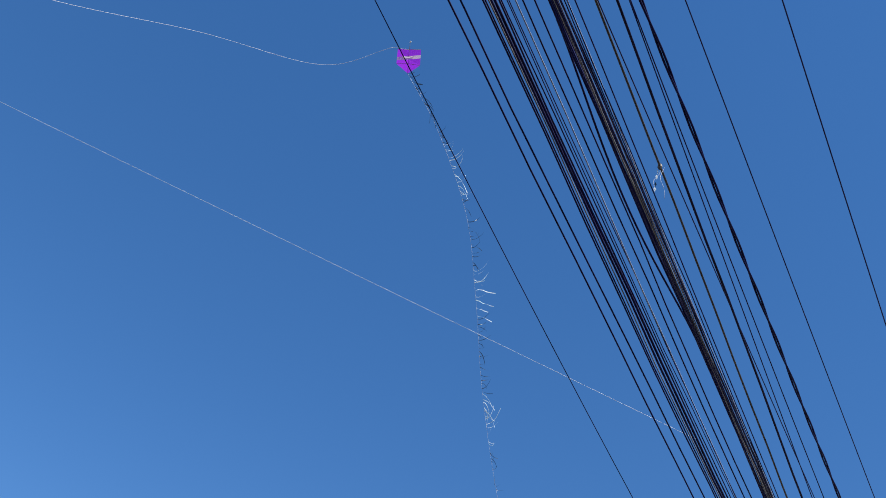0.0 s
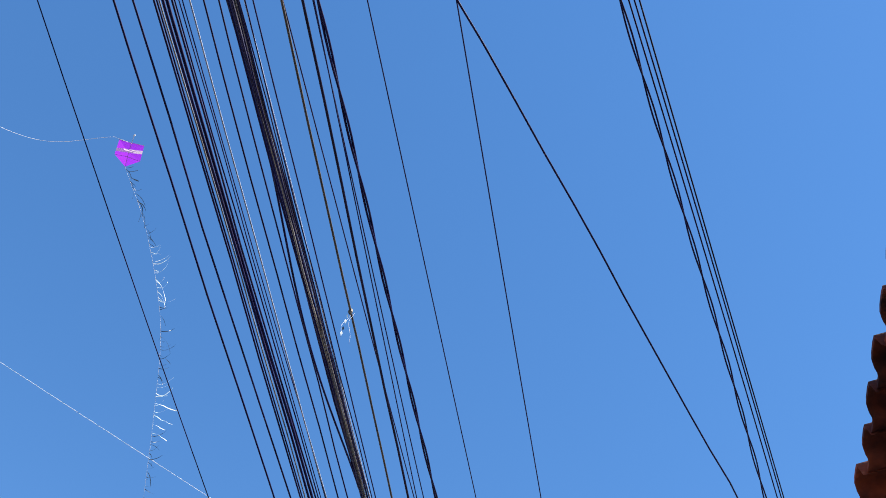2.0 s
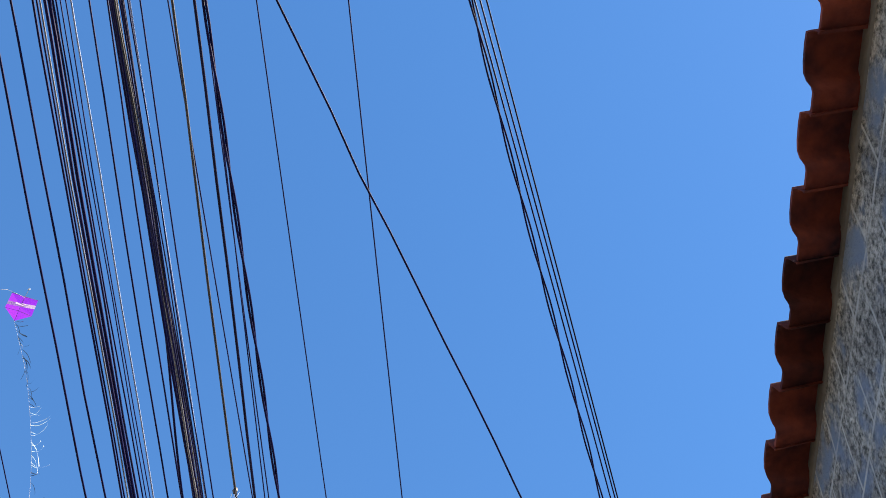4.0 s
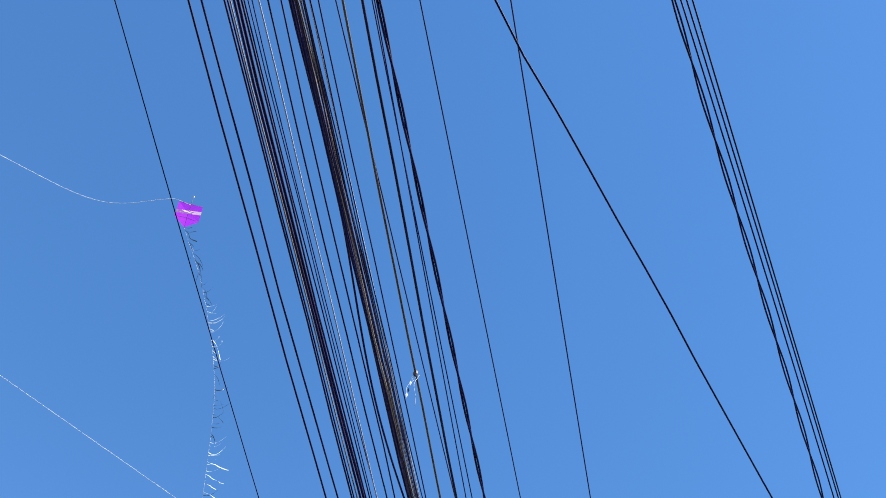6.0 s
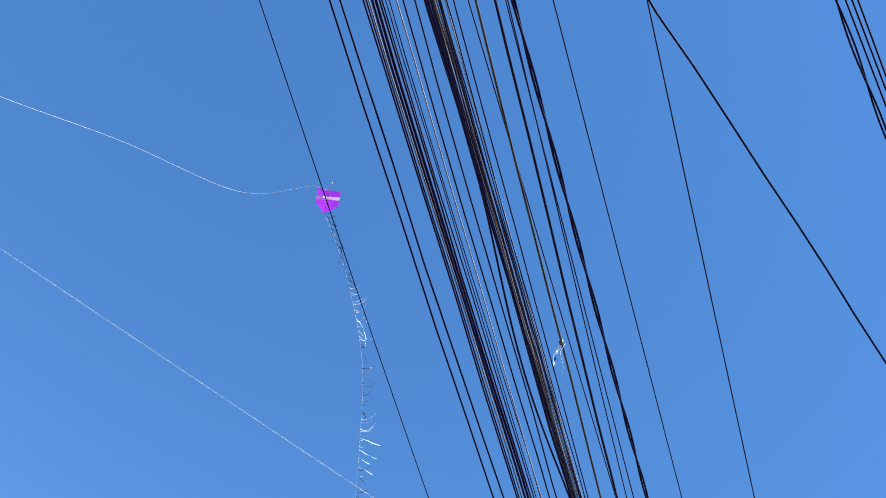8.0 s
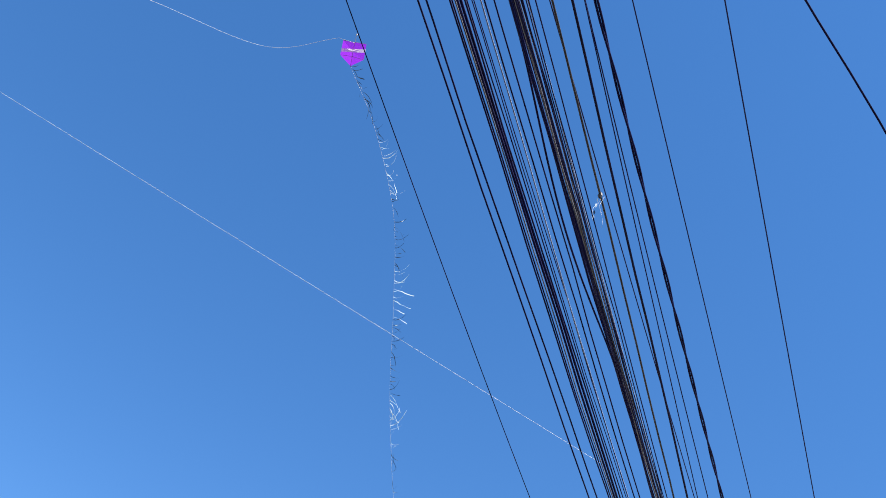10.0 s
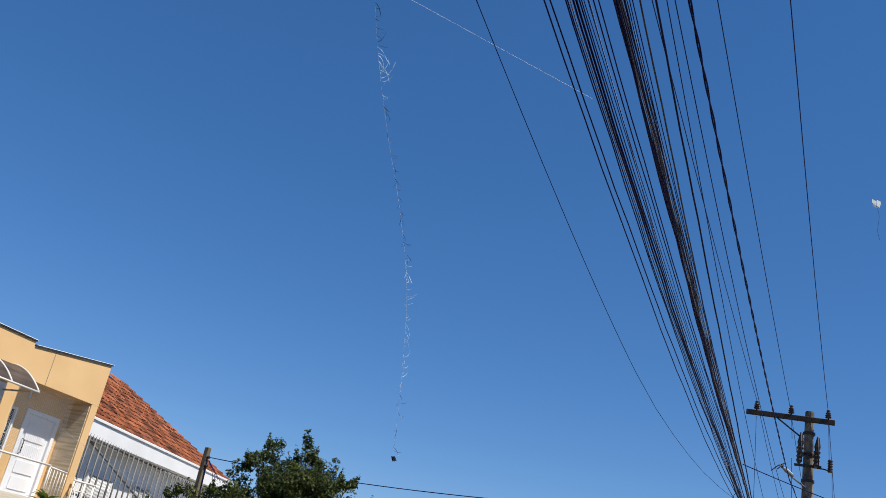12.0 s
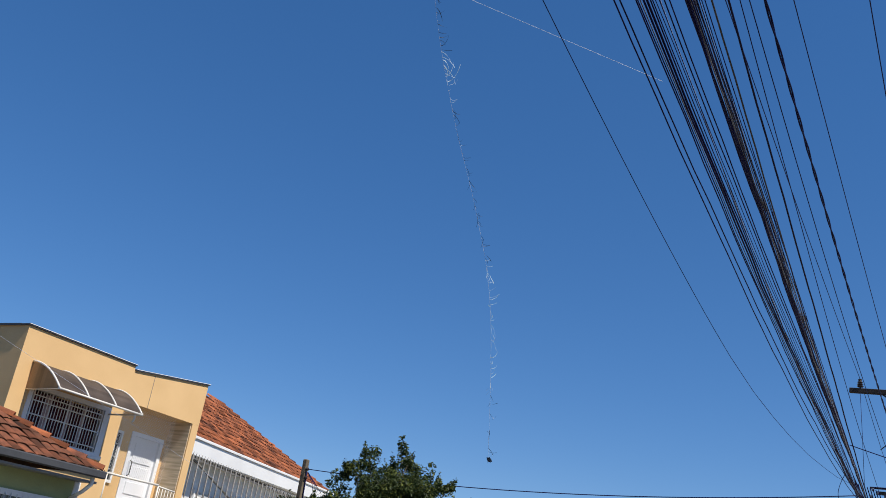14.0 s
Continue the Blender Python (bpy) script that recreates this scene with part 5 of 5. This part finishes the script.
tower("office_building", -3.2, 0.9, 170, 4.6, TOWER_PINK, [(0.4, 0.6, TOWER_GREY, 0.4, 0)], 3, "far pale building behind the pole", yaw=12)
tower("office_building", 4.6, 4.0, 160, 4.2, TOWER_PINK, [(0.4, 0.6, TOWER_GREY, 0.4, 0)], 3, "far pale building beside the street", yaw=12)
# white balcony slabs and posts on the brick tower
for i in range(5):
    z = 330 * math.tan(radians(4.05)) + Z - 0.1 - 3.0 * i
    lo_, hi_ = on_sky(-21.98, 3.0, 328), on_sky(-21.62, 3.0, 328)
    part("balcony", slab([(lo_.x, lo_.y, z), (hi_.x, hi_.y, z), (hi_.x, hi_.y + 3, z), (lo_.x, lo_.y + 3, z)], 0.5), WHITE, bal)


def far_house(az, dist, w, wall_el, material, label, roof_mat=None):
    a = radians(az)
    c = Vector((math.sin(a), math.cos(a), 0)) * dist
    zt = dist * math.tan(radians(wall_el)) + Z
    e_ = thing("house", label, "house", "far houses down the slope", at=c)
    u = Vector((math.cos(a), -math.sin(a), 0))
    mm = Matrix(((u.x, -u.y, 0, c.x), (u.y, u.x, 0, c.y), (0, 0, 1, 0), (0, 0, 0, 1)))
    part("wall", box(bmesh.new(), (-w / 2, 0, 0), (w / 2, 7, zt), mm), material, e_)
    q = [mm @ Vector(p) for p in ((-w / 2 - 0.4, -0.4, zt), (w / 2 + 0.4, -0.4, zt), (w / 2 - 1.0, 3.5, zt + 0.8), (-w / 2 + 1.0, 3.5, zt + 0.8))]
    part("roof", slab(q, 0.15), roof_mat or FAR_ROOF, e_)
    for x in (-0.3, 0.0, 0.3):
        wd = part("window", box(bmesh.new(), (x * w - 0.6, -0.06, zt - 2.2), (x * w + 0.6, 0.02, zt - 0.9), mm), WHITE, e_)
        part("pane", box(bmesh.new(), (x * w - 0.5, -0.09, zt - 2.1), (x * w + 0.5, -0.05, zt - 1.0), mm), PANE, wd)


far_house(-22.9, 80, 3.6, 1.30, WHITE, "far white house with clay roof")
far_house(-21.4, 88, 3.0, 1.25, WHITE, "far white house with clay roof")
far_house(-19.7, 105, 6.5, 1.75, TOWER_GREY, "far grey-walled shed with a weathered roof", MORTAR)
far_house(-24.3, 70, 3.0, 0.9, TOWER_BEIGE, "far beige house with clay roof")

# ---- kites and threads ----
KP = on_sky(-47.3, 51.3, 20.0)
kite = thing("kite", "violet tissue kite with a cream band and a long ribbon tail", "kite", at=KP)
to_eye = (Vector((0, 0, E_Z)) - KP).normalized()
kx = Vector((to_eye.y, -to_eye.x, 0)).normalized() * -1
ky = kx.cross(to_eye).normalized() * -1
if ky.z < 0:
    ky = -ky
kx, ky = (kx * math.cos(0.3) + ky * math.sin(0.3)), (ky * math.cos(0.3) - kx * math.sin(0.3))


def kp(a, b_, lift=0.0):
    return KP + kx * a + ky * b_ + to_eye * lift


bm = bmesh.new()
outline = [(-0.25, 0.20), (0.25, 0.24), (0.27, -0.10), (0.02, -0.30), (-0.25, -0.12)]
mid = bm.verts.new(kp(0, 0, 0.03))
ring = [bm.verts.new(kp(*p)) for p in outline]
for i in range(5):
    bm.faces.new((mid, ring[i], ring[(i + 1) % 5]))
part("sail", bm, KITE_PAPER, kite)
bm = bmesh.new()
pr = [(-0.25, -0.01, 0.05), (-0.08, 0.02, 0.10), (0.08, 0.05, 0.10), (0.26, 0.09, 0.05)]
for a, b2 in zip(pr, pr[1:]):
    quad(bm, kp(a[0], a[1] - 0.036, a[2]), kp(b2[0], b2[1] - 0.036, b2[2]), kp(b2[0], b2[1] + 0.036, b2[2]), kp(a[0], a[1] + 0.036, a[2]))
part("band", bm, KITE_BAND, kite)
part("spar", tube([kp(0.02, -0.32, 0.01), kp(0, 0, 0.035), kp(0, 0.36, 0.012)], 0.004, 5), POST_WOOD, kite)
part("spar", tube([kp(-0.25, -0.12, 0.008), kp(0, -0.09, 0.035), kp(0.27, -0.10, 0.008)], 0.004, 5), POST_WOOD, kite)
part("spar", tube([kp(-0.25, 0.20, 0.008), kp(0, 0.21, 0.03), kp(0.25, 0.24, 0.008)], 0.004, 5), POST_WOOD, kite)
part("tassel", tube([kp(0, 0.36), kp(0.01, 0.40)], 0.016, 6), STRING, kite)


def glide(ctrl, n):
    """A smooth curve through a few places."""
    c = [ctrl[0] * 2 - ctrl[1]] + list(ctrl) + [ctrl[-1] * 2 - ctrl[-2]]
    out = []
    for i in range(1, len(c) - 2):
        for k in range(n):
            t = k / n
            out.append(0.5 * (2 * c[i] + (c[i + 1] - c[i - 1]) * t + (2 * c[i - 1] - 5 * c[i] + 4 * c[i + 1] - c[i + 2]) * t * t + (3 * c[i] - c[i - 1] - 3 * c[i + 1] + c[i + 2]) * t ** 3))
    out.append(c[-2])
    return out


tail = glide([kp(0.02, -0.30)] + [on_sky(az, el, 20 + 0.3 * i) for i, (az, el) in enumerate(((-42.0, 47.8), (-37.2, 43.3), (-34.4, 38.0), (-32.4, 33.0), (-30.2, 28.0), (-28.0, 23.2), (-26.4, 18.5), (-25.6, 13.8), (-25.0, 8.0)))], 31)
part("tail_line", tube(tail, 0.0018, 4), STRING, kite)


def ribbon(seed, ln):
    rnd = random.Random(seed)
    bm = bmesh.new()
    prev = None
    cv, w = rnd.uniform(-1.0, 1.0), 0.010
    for k in range(6):
        t = k / 5
        a = cv * t * 2.2
        p = Vector((ln * t * math.cos(a * 0.5), rnd.uniform(-0.01, 0.01), ln * t * math.sin(a)))
        q = Vector((0, math.sin(t * 2 + seed), math.cos(t * 2 + seed))) * w
        row_ = [bm.verts.new(p - q), bm.verts.new(p + q)]
        if prev:
            bm.faces.new((prev[0], prev[1], row_[1], row_[0]))
        prev = row_
    return finish(bm, "ribbon")


rib_d = [ribbon(i, 0.30 + 0.02 * i) for i in range(6)]
rib_p = [ribbon(20 + i, 0.34 + 0.03 * i) for i in range(6)]
for me in rib_d:
    me.materials.append(RIB_DARK)
for me in rib_p:
    me.materials.append(RIB_PALE)
rk = random.Random(8)
N_R = 190
for i in range(N_R):
    s = i / (N_R - 1)
    p = tail[int(s * (len(tail) - 1))]
    bright = any(a < s < b_ for a, b_ in ((0.13, 0.20), (0.29, 0.35), (0.45, 0.52), (0.74, 0.93)))
    if rk.random() < 0.12:
        continue
    me = rk.choice(rib_p if bright else rib_d)
    ob = new("ribbon", me)
    ob.parent = kite
    side = kx * 0.9 - ky * rk.uniform(-0.15, 0.55) + to_eye * rk.uniform(-0.3, 0.3)
    if s > 0.5:
        side = kx * 0.7 - ky * rk.uniform(0.2, 1.4) + to_eye * rk.uniform(-0.3, 0.3)
    m = side.normalized().to_track_quat("X", "Z").to_matrix().to_4x4() @ Matrix.Rotation(rk.uniform(-1, 1), 4, "X")
    m = Matrix.Translation(p - KP) @ m @ Matrix.Scale(rk.uniform(0.5, 1.0) * (0.65 if s > 0.5 else 1.0), 4)
    ob.matrix_basis = m
bm = bmesh.new()
e = tail[-1]
for i in range(7):
    d = Vector((rk.uniform(-1, 1), rk.uniform(-1, 1), rk.uniform(-1, 0.4))) * 0.06
    quad(bm, e, e + d, e + d * 1.2 + Vector((0.03, 0, -0.08)), e + Vector((0.01, 0.02, -0.09)))
part("tail_tuft", bm, RIB_DARK, kite)
part("bridle_line", tube([kp(0, 0.2, 0.04), kp(-0.35, 0.22, 0.1)], 0.003, 4), STRING, kite)
line = glide([kp(-0.35, 0.22, 0.1), on_sky(-54.5, 48.6, 20.3), on_sky(-65, 46.2, 18), on_sky(-78, 41.0, 15), on_sky(-95, 34, 12), on_sky(-110, 25, 10)], 16)
solid("kite_line", tube(line, 0.003, 4), STRING, "slack white kite line running to the violet kite", "thread")
th_a, th_b = on_sky(-67.5, 36.8, 15), on_sky(-18.2, 32.6, 13)
thread = hang(th_a.lerp(th_b, -0.9), th_a.lerp(th_b, 1.04), 0.02, 40)
solid("kite_line", tube(thread, 0.0021, 4), STRING, "taut white kite thread crossing behind the cables", "thread")
WK = on_sky(3.6, 26.9, 70)
wk = thing("kite", "small far white kite with a thin dark tail", "kite", at=WK)
bm = bmesh.new()
for a, b2, c, d in ((-0.26, 0.02, 0.30, 0.28), (0.04, -0.02, 0.28, 0.26), (-0.20, -0.26, 0.24, 0.22), (0.06, -0.24, 0.2, 0.2)):
    quad(bm, WK + Vector((a, 0, b2)), WK + Vector((a + c, 0.9 * c, b2 - 0.05)), WK + Vector((a + c, 0.85 * c, b2 + d - 0.04)), WK + Vector((a, -0.02, b2 + d)))
part("sail", bm, KITE_BAND, wk)
part("tail", tube([WK + Vector((0.02 + 0.25 * t + 0.1 * math.sin(6 * t), 0, -0.25 - 2.6 * t)) for t in (i / 12 for i in range(13))], 0.014, 4), RIB_DARK, wk)

# ---- roof tiles, last ----
tile_n = s_tile(0.231, 0.42, 0.055, 0.30)
tile_n.materials.append(TILE_NEAR)
rj = random.Random(2)
for i in range(56):
    for row_i in range(3):
        ob = new("roof_tile", tile_n)
        ob.parent = roof_near
        y = 0.955 + 0.231 * (i - 20) - 0.132
        ob.matrix_basis = Matrix.Translation((EAVE_X + 0.33 * row_i + rj.uniform(-0.006, 0.006), y, EAVE_Z + 0.33 * 0.30 * row_i + 0.016 * row_i + rj.uniform(-0.003, 0.003))) @ Matrix.Rotation(rj.uniform(-0.012, 0.012), 4, "Z")


def half_round(width, length, arch=0.85):
    """A half-round cover tile, thick, laid along +x."""
    bm = bmesh.new()
    rr = width / 2
    rings = []
    for x, k in ((0, 1.0), (length, 0.82)):
        for r_ in (rr * k, rr * k - 0.014):
            rings.append([bm.verts.new((x, -r_ * math.cos(a), r_ * math.sin(a) * arch)) for a in (math.pi * j / 5 for j in range(6))])
    f0, f1, b0, b1 = rings
    for j in range(5):
        bm.faces.new((f0[j + 1], f0[j], b0[j], b0[j + 1])).smooth = True
        bm.faces.new((f0[j], f0[j + 1], f1[j + 1], f1[j]))
    return finish(bm, "clay_tile")


def tiled_slope(parent, origin, along, upslope, n_cols, n_rows, pitch_w, pitch_l, keep, mesh_w, seed, limit, arch=0.85, material=TILE):
    """Cover tiles in rows: the lowest ones as pieces, the rest joined."""
    rnd = random.Random(seed)
    me = half_round(mesh_w, pitch_l * 1.18, arch)
    me.materials.append(material)
    nrm = along.cross(upslope).normalized()
    if nrm.z < 0:
        nrm = -nrm
    yax = nrm.cross(upslope).normalized()
    rot = Matrix((upslope, yax, nrm)).transposed().to_4x4()
    vs, fs, made = [], [], 0
    for r_ in range(n_rows):
        for c_ in range(n_cols):
            s, t = (c_ + 0.5) * pitch_w, r_ * pitch_l
            if not keep(s, t):
                continue
            m = Matrix.Translation(origin + along * s + upslope * t + nrm * (0.03 + rnd.uniform(0, 0.012))) @ rot @ Matrix.Rotation(rnd.uniform(-0.035, 0.035), 4, "Z") @ Matrix.Rotation(rnd.uniform(0.03, 0.085), 4, "Y")
            if made < limit:
                ob = new("roof_tile", me)
                ob.parent = parent
                ob.matrix_basis = m
                made += 1
            else:
                b0 = len(vs)
                vs += [tuple(m @ v.co) for v in me.vertices]
                fs += [tuple(b0 + i for i in p.vertices) for p in me.polygons]
    if vs:
        rest = bpy.data.meshes.new("roof_tiles")
        rest.from_pydata(vs, [], fs)
        tagged(part("roof_tiles", rest, material, parent), kind="stuff")


def ridge_tiles(parent, a, b_, mesh_w, step):
    a, b_ = Vector(a), Vector(b_)
    d = (b_ - a).normalized()
    me = half_round(mesh_w, step * 1.15)
    me.materials.append(TILE)
    y_ = Vector((0, 0, 1)).cross(d).normalized()
    rot = Matrix((d, y_, d.cross(y_))).transposed().to_4x4()
    for i in range(int((b_ - a).length / step)):
        ob = new("ridge_tile", me)
        ob.parent = parent
        ob.matrix_basis = Matrix.Translation(a + d * step * i + Vector((0, 0, 0.045))) @ rot @ Matrix.Rotation(0.10, 4, "Y")


up2 = (V + Vector((0, 0, SL))).normalized()
k2_ = math.hypot(1, SL)
tiled_slope(roof, P2r(0.6, EV - 0.05, EZ), (U + Vector((0, 0, RISE))).normalized(), up2, 68, 17, 0.24, 0.36, lambda s, t: 0.6 + t / k2_ * (APEX - 0.6) / RUN < s + 0.6 < HIP - t / k2_ * (HIP - APEX) / RUN - 0.05, 0.155, 21, 290, 1.0)
ridge_tiles(roof, P2r(HIP, EV, EZ), top2, 0.30, 0.42)
upg = Vector((-1, 0, GS)).normalized()
kg = math.hypot(1, GS)
tiled_slope(gr, Vector((TX + 0.05, TY, TZ)), Vector((0, -1, 0)), upg, 46, 8, 0.215, 0.31, lambda s, t: s > t / kg + 0.05, 0.21, 22, 290, 0.22, TILE_FLAT)
ridge_tiles(gr, (TX, TY, TZ), (TX - 2.2, TY - 2.2, TZ + GS * 2.2), 0.24, 0.36)
